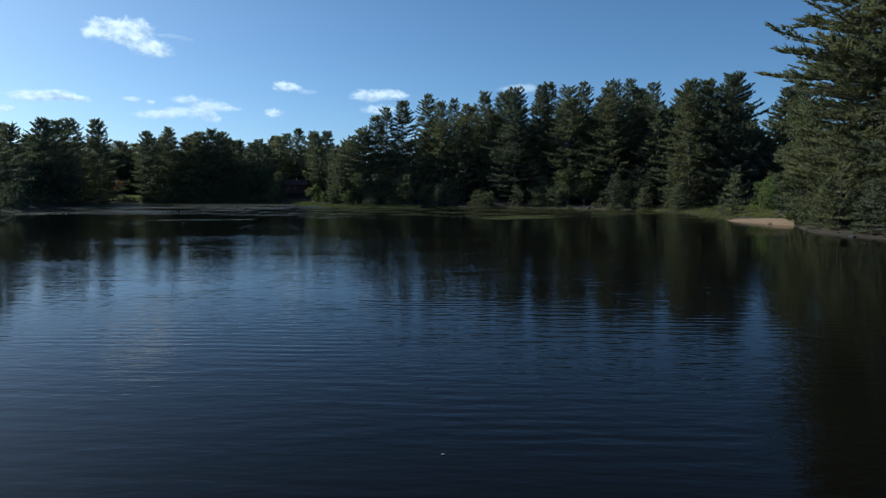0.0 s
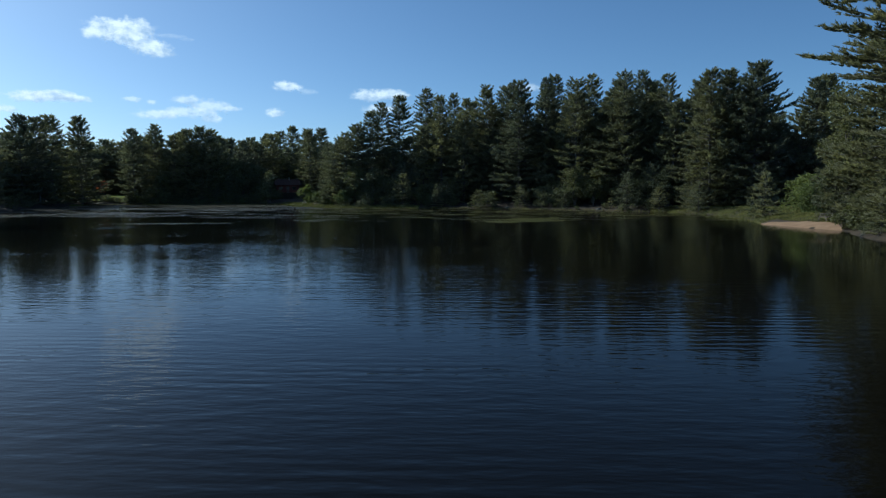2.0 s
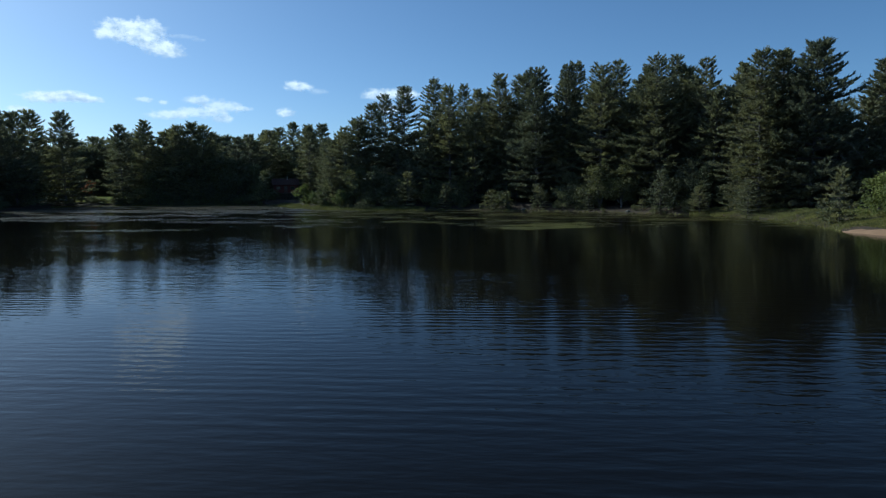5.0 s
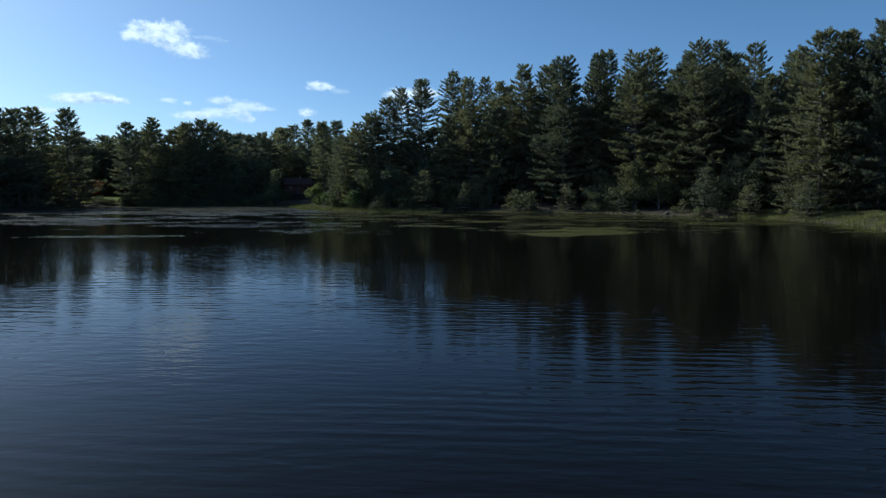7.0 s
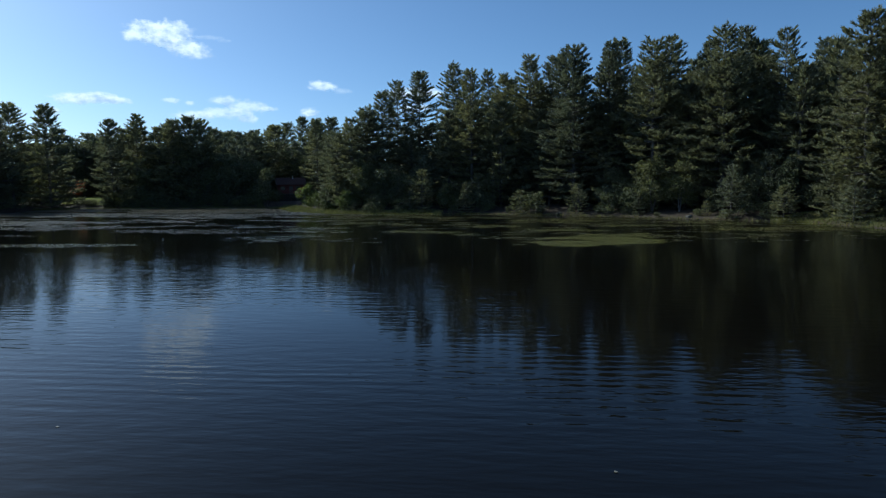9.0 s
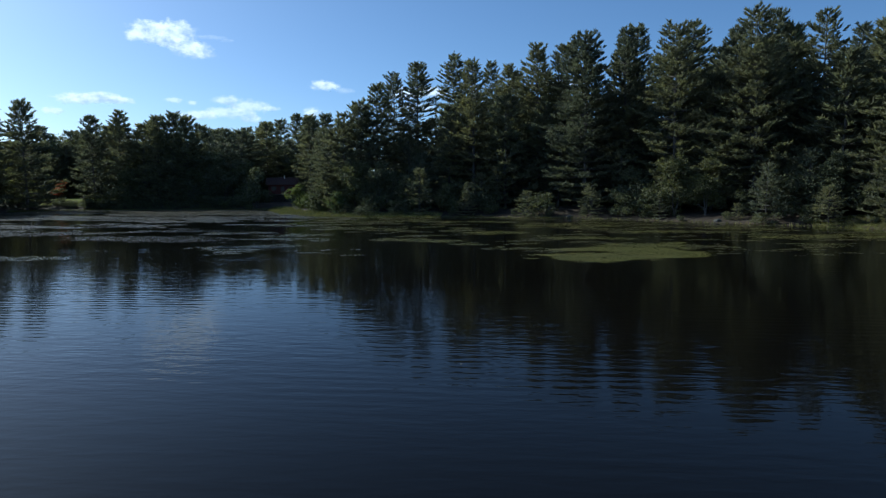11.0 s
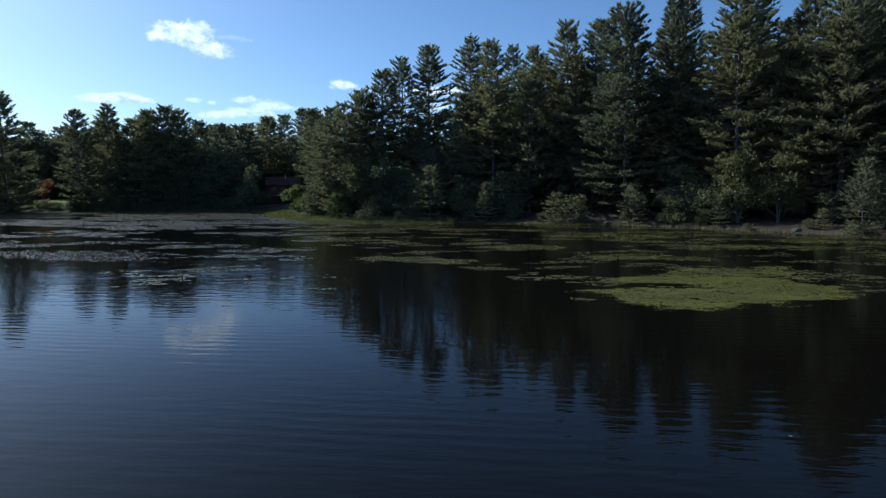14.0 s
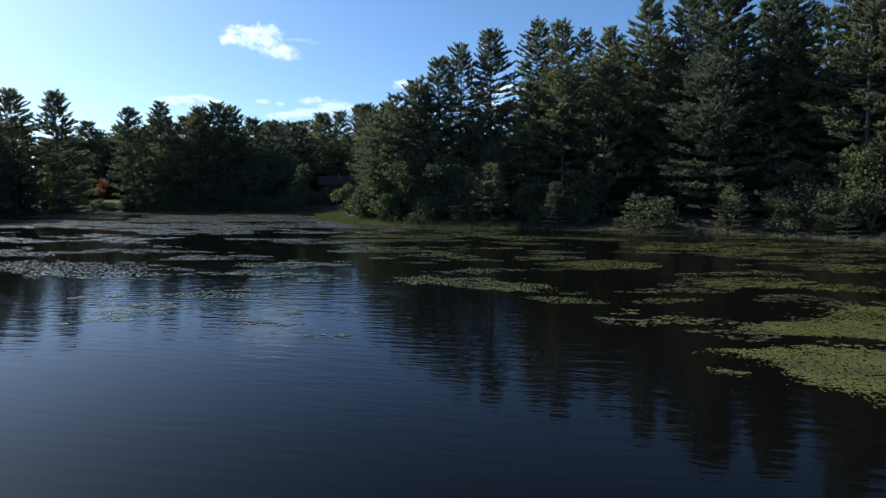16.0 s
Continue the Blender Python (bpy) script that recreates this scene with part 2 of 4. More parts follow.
def box_into(bm, size, m, bevel=0.01):
    made = bmesh.ops.create_cube(bm, size=1, matrix=m @ Matrix.Diagonal((*size, 1)))
    if bevel:
        edges = list({e for v in made["verts"] for e in v.link_edges})
        bmesh.ops.bevel(bm, geom=edges, offset=bevel, segments=1, affect="EDGES")


def box(name, size, m, mat, parent, label="", bevel=0.01):
    bm = bmesh.new()
    box_into(bm, size, m, bevel)
    return part(name, bm, mat, parent, label)


def tubes(paths, radii, sides):
    """Tapered tubes along paths (N, K, 3) with radii (N, K): verts and quads."""
    paths, radii = np.asarray(paths, float), np.asarray(radii, float)
    n, k, _ = paths.shape
    along = np.gradient(paths, axis=1)
    along /= np.linalg.norm(along, axis=2, keepdims=True) + 1e-9
    ref = np.where(np.abs(along[..., 2:3]) > 0.9, np.array([1.0, 0, 0]), np.array([0, 0, 1.0]))
    a = np.cross(along, ref)
    a /= np.linalg.norm(a, axis=2, keepdims=True) + 1e-9
    b = np.cross(along, a)
    th = np.arange(sides) * 2 * np.pi / sides
    ring = a[:, :, None] * np.cos(th)[:, None] + b[:, :, None] * np.sin(th)[:, None]
    v = paths[:, :, None] + ring * radii[:, :, None, None]
    idx = np.arange(n * k * sides).reshape(n, k, sides)
    nxt = np.roll(idx, -1, axis=2)
    f = np.stack([idx[:, :-1], nxt[:, :-1], nxt[:, 1:], idx[:, 1:]], axis=-1).reshape(-1, 4)
    return v.reshape(-1, 3), f


def unit(v):
    return v / (np.linalg.norm(v, axis=-1, keepdims=True) + 1e-9)


def blades(pos, way, side, length, width):
    """One slim triangle at each place."""
    n = len(pos)
    v = np.stack([pos - side * width[:, None] / 2, pos + side * width[:, None] / 2, pos + way * length[:, None]], axis=1)
    return v.reshape(-1, 3), np.arange(n * 3).reshape(n, 3)


def value_noise(x, y, seed=0):
    """Smooth noise between 0 and 1 on arrays."""
    def lattice(i, j):
        h = np.sin(i * 127.1 + j * 311.7 + seed * 74.7) * 43758.5453
        return h - np.floor(h)
    i, j = np.floor(x), np.floor(y)
    fx, fy = x - i, y - j
    fx, fy = fx * fx * (3 - 2 * fx), fy * fy * (3 - 2 * fy)
    a = lattice(i, j) * (1 - fx) + lattice(i + 1, j) * fx
    b = lattice(i, j + 1) * (1 - fx) + lattice(i + 1, j + 1) * fx
    return a * (1 - fy) + b * fy


def fractal(x, y, seed=0):
    return 0.55 * value_noise(x, y, seed) + 0.3 * value_noise(x * 2.1, y * 2.1, seed + 3) + 0.15 * value_noise(x * 4.3, y * 4.3, seed + 7)


# ---- the lake's shore, ground and water ----
SHORE = [(50, -60), (46, 37), (41, 56), (37.5, 66), (36.4, 72.5), (37.4, 78), (39.0, 84.5), (36.5, 94.5), (38.4, 103), (39.3, 112), (38.7, 122),
         (36.2, 131), (31.2, 136), (25, 141), (17.5, 148), (10, 154), (1.2, 157.5), (-7.5, 160), (-19, 160.6), (-30, 164), (-40, 175),
         (-50, 195), (-69, 201), (-99, 202.5), (-110, 196), (-105, 165), (-88, 129), (-66, 98), (-55.5, 73), (-59, 37), (-56, -60)]


def shore_distance(x, y):
    """Metres from the shoreline; positive on land."""
    best, inside = np.full(x.shape, 1e9), np.zeros(x.shape, bool)
    ring = SHORE + SHORE[:1]
    for (ax, ay), (bx, by) in zip(ring, ring[1:]):
        ux, uy = bx - ax, by - ay
        s = np.clip(((x - ax) * ux + (y - ay) * uy) / (ux * ux + uy * uy), 0, 1)
        best = np.minimum(best, np.hypot(x - ax - s * ux, y - ay - s * uy))
        inside ^= ((ay > y) != (by > y)) & (x < ux * (y - ay) / (uy if uy else 1e-9) + ax)
    wobble = (fractal(x * 0.22, y * 0.22, 5) - 0.5) * 2.2
    return np.where(inside, -best, best) + wobble


def ground_height(x, y):
    d = shore_distance(x, y)
    land = 0.10 + 0.16 * np.clip(d, 0, 6) + 0.03 * np.clip(d - 6, 0, 60) + (fractal(x * 0.3, y * 0.3, 2) - 0.4) * np.clip(d * 0.12, 0, 0.5)
    land = land * np.clip(d / 0.8, 0, 1)
    return np.where(d > 0, land, np.maximum(d * 0.35, -2.0)) - 0.02


def height_at(x, y):
    return float(ground_height(np.array([float(x)]), np.array([float(y)]))[0])


xs = np.concatenate([[-4000, -2000, -1000, -500, -300, -200], np.arange(-150, 95, 1.5), [110, 150, 250, 500, 1000, 2000, 4000]])
ys = np.concatenate([[-4000, -2000, -1000, -400, -200, -120], np.arange(-80, 40, 6), np.arange(40, 260, 1.5), [280, 320, 400, 600, 1200, 2400, 4000]])
gx, gy = np.meshgrid(xs, ys)
gz = ground_height(gx, gy)
idx = np.arange(gx.size).reshape(gx.shape)
quads = np.stack([idx[:-1, :-1], idx[:-1, 1:], idx[1:, 1:], idx[1:, :-1]], axis=-1).reshape(-1, 4)
ground = array_part("ground", np.stack([gx, gy, gz], axis=-1), quads, SOIL, smooth=True)
tagged(ground, "brown needle-strewn forest floor sloping down to the lake", "ground", kind="structure")

bm = bmesh.new()
bmesh.ops.create_grid(bm, x_segments=8, y_segments=12, size=1, matrix=Matrix.Translation((-30, 75, 0)) @ Matrix.Diagonal((95, 140, 1, 1)))
water = part("water", bm, WATER)
tagged(water, "dark blue rippled lake water mirroring sky and trees", "lake", kind="structure")

# sandy beach and the thin sandy bank that runs on from it
bx, by = np.meshgrid(np.arange(33, 50, 0.4), np.arange(58, 101, 0.4))
bd = shore_distance(bx, by)
edge = -0.55 + 3.9 * np.exp(-((by - 89.8) / 5.2) ** 2) + (fractal(bx * 0.5, by * 0.5, 9) - 0.5) * 0.9
bz = ground_height(bx, by) * 1.0 + 0.05 * np.clip((edge - bd) / 0.6, -6, 1)
keep = (bd > -1.2)
idx = np.arange(bx.size).reshape(bx.shape)
quads = np.stack([idx[:-1, :-1], idx[:-1, 1:], idx[1:, 1:], idx[1:, :-1]], axis=-1).reshape(-1, 4)
ok = keep.ravel()[quads].all(axis=1) & ((edge - bd).ravel()[quads].min(axis=1) > -0.7)
beach = array_part("beach", np.stack([bx, by, bz], axis=-1), quads[ok], SAND, smooth=True)
tagged(beach, "pale pinkish sandy beach at the lake's edge", "beach", kind="structure")

# low lawn in a gap of the far trees
lx, ly = np.meshgrid(np.linspace(-114.5, -101.5, 40), np.linspace(205.0, 217.8, 36))
bank = np.clip(np.minimum.reduce([lx + 114.5, -101.5 - lx, ly - 205.0, 217.8 - ly]) / 2.2, 0, 1)
lz = ground_height(lx, ly) - 0.1 + 1.35 * bank * bank * (3 - 2 * bank) + (fractal(lx * 0.6, ly * 0.6, 13) - 0.5) * 0.2
idx = np.arange(lx.size).reshape(lx.shape)
quads = np.stack([idx[:-1, :-1], idx[:-1, 1:], idx[1:, 1:], idx[1:, :-1]], axis=-1).reshape(-1, 4)
lawn = array_part("lawn", np.stack([lx, ly, lz], axis=-1), quads, TURF, smooth=True)
tagged(lawn, "sunlit yellow-green lawn on a low bank between the far trees", "lawn", kind="structure")



# ---- trees ----
UP = np.array([0, 0, 1.0])


def pine_tree(rng, x, y, H, R, base=0.08, density=4.2, needles=4, dead=3, leaf=1.15, tier=1.0, twigs=1.0, limbs=7.5, label="", category="tree", group="pines round the lake", name="pine_tree"):
    """A white pine: tapered trunk, limbs in whorls with gaps between, each limb ending in upswept plumes of needles."""
    tree = new(name)
    zs = np.linspace(-0.8, H * 0.985, 9)
    bend = np.cumsum(rng.normal(0, 0.08, (9, 2)), axis=0) * (H / 24)
    bend -= bend[0]
    axis = np.column_stack([bend, zs])
    v, f = tubes(axis[None], np.linspace(H * 0.0125, 0.03, 9)[None], 7)
    array_part("trunk", v, f, BARK, tree, smooth=True)

    def on_axis(z):
        return np.column_stack([np.interp(z, zs, axis[:, 0]), np.interp(z, zs, axis[:, 1]), z])

    low = H * base
    whorl, z = [], low
    while z < H * 0.975:
        whorl.append(z)
        u = (z - low) / (H - low)
        z += tier * (1.15 - 0.62 * u) * rng.uniform(0.65, 1.35)
    whorl = np.array(whorl)
    per = np.maximum(3, rng.normal(limbs, 1.0, len(whorl))).astype(int)
    w = np.repeat(np.arange(len(whorl)), per)
    n = len(w)
    first = rng.uniform(0, 2 * np.pi, len(whorl))
    nth = np.concatenate([np.arange(k) / k for k in per])
    phi = first[w] + nth * 2 * np.pi + rng.normal(0, 0.24, n)
    z = whorl[w] + rng.normal(0, 0.07 * tier, n)
    u = np.clip((z - low) / (H - low), 0, 1)
    gap = value_noise(phi * 1.3 + 3, z * 0.33, rng.integers(1000))
    lean = rng.uniform(0, 6.28)
    prof = np.minimum(1.0, ((1.0 - u) / 0.60) ** 0.66) * (0.80 + 0.20 * np.clip(u / 0.28, 0, 1))
    L = R * prof * rng.uniform(0.62, 1.16, n) * (0.72 + 0.48 * gap) * (1 + 0.12 * np.cos(phi - lean)) + 0.25
    rise = np.radians(-7 + 13 * u + 38 * u ** 5 + rng.normal(0, 3.5, n))
    curl = rng.uniform(0.10, 0.22, n)
    out = np.column_stack([np.cos(phi), np.sin(phi), np.zeros(n)])
    perp = np.column_stack([-np.sin(phi), np.cos(phi), np.zeros(n)])
    root = on_axis(z)

    def along(i, s):
        return root[i] + out[i] * (L[i] * s * np.cos(rise[i]))[:, None] + UP * (L[i] * (s * np.sin(rise[i]) + curl[i] * s ** 2.4))[:, None]

    ids = np.arange(n)
    pts = np.stack([along(ids, np.full(n, s)) for s in (0.0, 0.5, 0.95)], axis=1)
    v, f = tubes(pts, np.stack([0.016 + 0.014 * L, 0.009 + 0.008 * L, np.full(n, 0.006)], axis=1), 3)
    tagged(array_part("branchwork", v, f, BARK, tree), kind="stuff")

    # branchlets fan forward over the outer part of each limb; needles brush forward and up along them
    bare = (rng.uniform(0, 1, n) < 0.10 * (u < 0.6)) | (gap < 0.13)
    count = np.where(bare, 2, np.maximum(4, (3.0 + 2.7 * L * twigs).astype(int)))
    i = np.repeat(ids, count)
    m = len(i)
    s = 1.0 - 0.86 * rng.uniform(0, 1, m) ** 1.15
    fan = rng.choice([-1.0, 1.0], m) * np.radians(rng.uniform(8, 58, m)) * np.clip(1.35 - s * 0.75, 0, 1)
    lb = (0.30 * L[i] * np.clip(1.08 - s, 0, 1) ** 0.55 + 0.30) * rng.uniform(0.7, 1.2, m)
    lift = np.sin(rise[i]) * 0.8 + curl[i] * 1.2 * s + rng.normal(0.08, 0.09, m)
    bw = unit(out[i] * np.cos(fan)[:, None] + perp[i] * np.sin(fan)[:, None] + UP * lift[:, None])
    bo = along(i, s)
    k = np.maximum(2, (lb * density + rng.uniform(0, 1, m)).astype(int))
    j = np.repeat(np.arange(m), k)
    t = rng.uniform(0.10, 1.0, len(j))
    c = bo[j] + bw[j] * (lb[j] * t)[:, None] + UP * (0.16 * lb[j] * t * t)[:, None]
    c, j = np.repeat(c, needles, axis=0), np.repeat(j, needles)
    m = len(j)
    way = unit(bw[j] * 0.9 + rng.normal(0, 1, (m, 3)) * np.array([0.40, 0.40, 0.22]) + UP * 0.26)
    side = unit(np.cross(way, rng.normal(0, 0.9, (m, 3)) + UP * 0.7))
    v, f = blades(c + rng.normal(0, 0.035, (m, 3)), way, side, rng.uniform(0.28, 0.52, m) * leaf, rng.uniform(0.085, 0.15, m) * leaf)
    array_part("crown", v, f, NEEDLES, tree)
    for _ in range(dead):
        zd, pd, ld = rng.uniform(low * 0.5 + 0.8, low + (H - low) * 0.55), rng.uniform(0, 2 * np.pi), rng.uniform(0.3, 0.66) * R
        od = np.array([math.cos(pd), math.sin(pd), 0])
        rd = on_axis(np.array([zd]))[0]
        kink = rng.normal(0, 0.10, (4, 3)) * ld * np.array([0, 0.4, 0.8, 1.2])[:, None]
        pts = np.stack([rd + od * ld * q + UP * ld * h for q, h in ((0, 0), (0.4, 0.06), (0.75, 0.02), (1.0, -0.14))]) + kink
        v, f = tubes(pts[None], np.array([[0.05, 0.038, 0.026, 0.01]]), 4)
        array_part("dead_branch", v, f, DEADWOOD, tree, "bare grey dead branch")
    tree.location = (x, y, height_at(x, y))
    return tagged(tree, label or "tall dark green white pine with layered branches on the lake shore", category, group)


def broadleaf(rng, x, y, H, R, mat=LEAVES, stem=0.25, leaves=3000, size=0.26, label="", name="broadleaf_tree", category="tree", group="broadleaf trees on the shore"):
    """A leafy tree or bush: forked stems, and leaves in uneven lobes."""
    tree = new(name)
    nl = 13 + int(max(0, H - 8) * 2)
    lobe = np.column_stack([rng.normal(0, 0.42, nl) * R, rng.normal(0, 0.42, nl) * R, H * (stem + (1 - stem) * rng.uniform(0.08, 0.86, nl))])
    taper = 1.0 - 0.55 * np.clip((lobe[:, 2] / H - 0.45) / 0.55, 0, 1)
    lobe[:, :2] *= taper[:, None]
    lr = R * rng.uniform(0.36, 0.62, nl) * (0.55 + 0.45 * taper)
    for j in range(4):
        start = np.array([rng.normal(0, 0.06) * R, rng.normal(0, 0.06) * R, -0.3])
        mid = start * 0.5 + lobe[j] * 0.5 - np.array([lobe[j, 0], lobe[j, 1], 0]) * 0.25
        v, f = tubes(np.stack([start, mid, lobe[j]])[None], np.array([[0.012 * H + 0.01, 0.008 * H, 0.01]]), 5)
        array_part("stem", v, f, BARK, tree, smooth=True)
    k = rng.integers(0, nl, leaves)
    d = unit(rng.normal(0, 1, (leaves, 3)))
    rad = lr[k] * (0.45 + 0.6 * rng.uniform(0, 1, leaves) ** 0.5) * (0.62 + 0.75 * value_noise(d[:, 0] * 3 + k * 5, d[:, 2] * 3 + d[:, 1] * 2, 3))
    c = lobe[k] + d * rad[:, None] * np.array([1, 1, 0.75])
    c[:, 2] = np.maximum(c[:, 2], 0.05)
    way = unit(d + rng.normal(0, 0.6, (leaves, 3)) - np.array([0, 0, 0.25]))
    side = unit(np.cross(way, d + rng.normal(0, 0.5, (leaves, 3))))
    ln, wd = rng.uniform(0.7, 1.3, leaves) * size, rng.uniform(0.45, 0.75, leaves) * size
    q = np.stack([c, c + way * (ln * 0.5)[:, None] + side * (wd * 0.5)[:, None], c + way * ln[:, None], c + way * (ln * 0.5)[:, None] - side * (wd * 0.5)[:, None]], axis=1)
    array_part("crown", q, np.arange(leaves * 4).reshape(-1, 4), mat, tree)
    tree.location = (x, y, height_at(x, y))
    return tagged(tree, label or "bushy green broadleaf tree at the water's edge", category, group)


rng = np.random.default_rng(11)
# x, y, height, crown radius
WALL_PINES = [
    (42.4, 128.8, 22.8, 4.9), (52.9, 163.1, 26.0, 4.0), (40.1, 146.1, 24.6, 4.9), (36.8, 152.9, 26.6, 4.0), (31.6, 145.0, 25.4, 5.1), (33.0, 158.4, 25.6, 4.0),
    (28.1, 160.6, 27.4, 4.2), (23.3, 151.5, 25.7, 5.1), (20.6, 165.1, 28.3, 4.4), (18.4, 161.2, 27.0, 4.0), (12.3, 160.0, 26.3, 5.6), (10.1, 170.4, 27.0, 4.3),
]
SPIT_PINES = [
    (5.5, 169.6, 26.7, 5.1), (0.5, 175.2, 24.1, 4.3), (-2.7, 190.0, 27.6, 4.3), (-5.5, 169.2, 24.7, 4.0), (-10.1, 184.0, 28.0, 5.2), (-16.1, 177.7, 25.8, 4.7),
    (-20.5, 177.8, 23.8, 4.5), (-22.9, 173.4, 21.6, 4.0), (-25.3, 171.6, 18.4, 3.6), (-28.2, 170.0, 16.2, 3.7), (-31.4, 171.2, 14.8, 2.9), (-34.0, 177.5, 14.6, 2.3),
]
FAR_PINES = [
    (-48.0, 213.0, 20.5, 3.9), (-46.0, 221.0, 21.5, 4.0), (-54.0, 235.0, 22.5, 4.2), (-63.6, 250.0, 24.0, 4.4), (-66.3, 243.0, 22.4, 4.0), (-69.6, 240.0, 21.2, 4.2),
    (-77.3, 245.0, 20.2, 4.4), (-82.5, 240.0, 19.8, 4.4), (-81.4, 225.0, 19.8, 4.2), (-76.4, 207.4, 20.6, 4.6), (-80.0, 208.0, 21.8, 4.9), (-83.4, 206.5, 21.0, 4.6),
    (-88.5, 214.0, 20.6, 4.2), (-94.0, 208.0, 22.6, 3.9), (-99.2, 205.0, 21.6, 4.0), (-104.0, 224.0, 20.0, 4.2),
    (-110.5, 197.0, 24.6, 5.4), (-113.9, 189.5, 23.6, 5.6), (-111.4, 180.4, 22.4, 5.8), (-112.3, 174.9, 22.0, 5.2), (-103.1, 150.4, 18.3, 4.5),
]
BEACH_PINES = [
    (48.8, 127.0, 23.2, 6.2), (45.2, 129.6, 23.0, 4.2), (44.8, 78.0, 37.0, 9.2), (46.0, 66.5, 34.0, 8.0), (48.5, 88.5, 21.0, 5.5), (67.5, 140.0, 22.5, 4.8), (57.6, 149.0, 22.4, 4.6), (60.0, 130.0, 20.5, 4.8), (53.4, 129.0, 13.5, 4.2),
]
for x, y, h, r in WALL_PINES + SPIT_PINES:
    pine_tree(rng, x, y, h, r * 1.08, rng.uniform(0.0, 0.16), dead=4, limbs=rng.uniform(7.0, 8.4), tier=rng.uniform(0.9, 1.12))
for x, y, h, r in reversed(BEACH_PINES):
    corner_pine = pine_tree(rng, x, y, h, r, 0.02, density=3.6, twigs=1.0, limbs=9.5, tier=0.86, leaf=1.25, label="large sunlit white pine with broad layered branches beside the beach")
# a long bare limb that hangs from the pine at the wood's corner
limb = np.array([(0.2, -0.2, 9.6), (1.9, -1.5, 9.9), (3.6, -2.6, 9.0), (4.9, -3.2, 7.2), (5.3, -3.4, 6.2)])
for k, (dz, reach) in enumerate(((0.0, 1.0), (-1.1, 0.8), (1.3, 0.65))):
    pts = limb * np.array([reach, reach * (1 - 0.3 * k), 1]) + np.array([0, 0, dz])
    v, f = tubes(pts[None], np.array([[0.10, 0.08, 0.06, 0.04, 0.015]]), 5)
    array_part("dead_branch", v, f, DEADWOOD, corner_pine, "long bleached drooping dead branch")
for x, y, h, r in FAR_PINES:
    pine_tree(rng, x, y, h, r * 1.1, rng.uniform(0.0, 0.06), density=2.4, twigs=0.75, leaf=1.8, dead=0, label="dark backlit white pine on the far shore")
pine_tree(rng, -67.6, 98.3, 13.6, 3.8, 0.03, label="dark shaded pine close to the lake's edge")


def land(x, y):
    return float(shore_distance(np.array([float(x)]), np.array([float(y)]))[0])


def free(x, y):
    """Clear of the cabin, the lawn and the beach."""
    return not (-64 < x < -46 and 196 < y < 224) and not (-114 < x < -100 and 200 < y < 222) and not (x > 41 and 98 < y < 126) and not (34 < x < 43.5 and 80 < y < 102) and not (-50 < x < -34.5 and 162 < y < 212) and not (-145 < x < -111 and 202 < y < 215)


def scatter(rng, n, near, far, apart, box_x, box_y):
    spots = []
    for _ in range(n * 60):
        x, y = rng.uniform(*box_x), rng.uniform(*box_y)
        if free(x, y) and near < land(x, y) < far and all((x - a) ** 2 + (y - b) ** 2 > apart * apart for a, b in spots):
            spots.append((x, y))
            if len(spots) == n:
                break
    return spots


def plant(rng, models, spots, low, high, wide=1.0):
    for k, (x, y) in enumerate(spots):
        h = rng.uniform(low, high)
        copy_thing(models[k % len(models)], pose(x, y, height_at(x, y), 0, 0, rng.uniform(0, 360)) @ Matrix.Diagonal((h * wide, h * wide, h, 1)))


# the wood behind: a few pines, copied
wood = [pine_tree(rng, x, y, h, r * 1.15, 0.08, density=1.6, twigs=0.5, needles=3, leaf=2.6, tier=1.25, limbs=6.0, dead=0, label="white pine standing in the dark wood behind the shore")
        for x, y, h, r in ((26, 172, 24, 4.4), (2, 192, 25, 4.6), (42, 161, 23, 4.2), (-10, 197, 21, 4.2))]
plant(rng, wood, scatter(rng, 34, 8, 26, 4.6, (-16, 50), (135, 205)), 0.68, 0.86, 1.2)
plant(rng, wood, [(14, 167), (19.5, 170), (25, 157), (30, 153), (34.5, 149), (38.5, 152), (44.5, 141), (47, 148), (41, 158), (33, 164), (7, 174), (-6, 180)], 0.90, 1.04, 1.0)
plant(rng, wood, scatter(rng, 44, 8, 40, 4.5, (-150, -40), (140, 250)), 0.66, 0.80, 1.3)
plant(rng, wood, [(58, 168), (62, 160), (64, 172), (-98, 226), (-103, 229), (-108, 225), (-113, 228), (-118, 222), (-122, 229), (-127, 224), (-94, 231), (-66, 214), (-67, 208), (-63, 224), (-70, 219)], 0.72, 0.84, 1.35)

plant(rng, wood, scatter(rng, 10, 4, 14, 6.0, (40, 78), (-25, 58)) + scatter(rng, 12, 3, 14, 6.0, (-92, -52), (-25, 58)), 0.85, 1.1, 1.2)

# thick lower growth that closes the wood between the trunks
fill = [pine_tree(rng, x, y, h, r, 0.0, density=1.6, twigs=0.5, needles=3, leaf=2.4, dead=0, tier=1.3, limbs=5.5, label="bushy half-grown pine deep in the shaded wood", group="half-grown pines", name="half_grown_pine")
        for x, y, h, r in ((30, 168, 13, 4.6), (-12, 190, 14, 4.8), (-88, 224, 12, 4.8))]
plant(rng, fill, scatter(rng, 30, 8, 24, 4.8, (-45, 62), (75, 200)), 0.85, 1.25, 1.0)
plant(rng, fill, scatter(rng, 34, 9, 32, 4.8, (-145, -40), (140, 240)), 0.75, 1.1, 1.05)
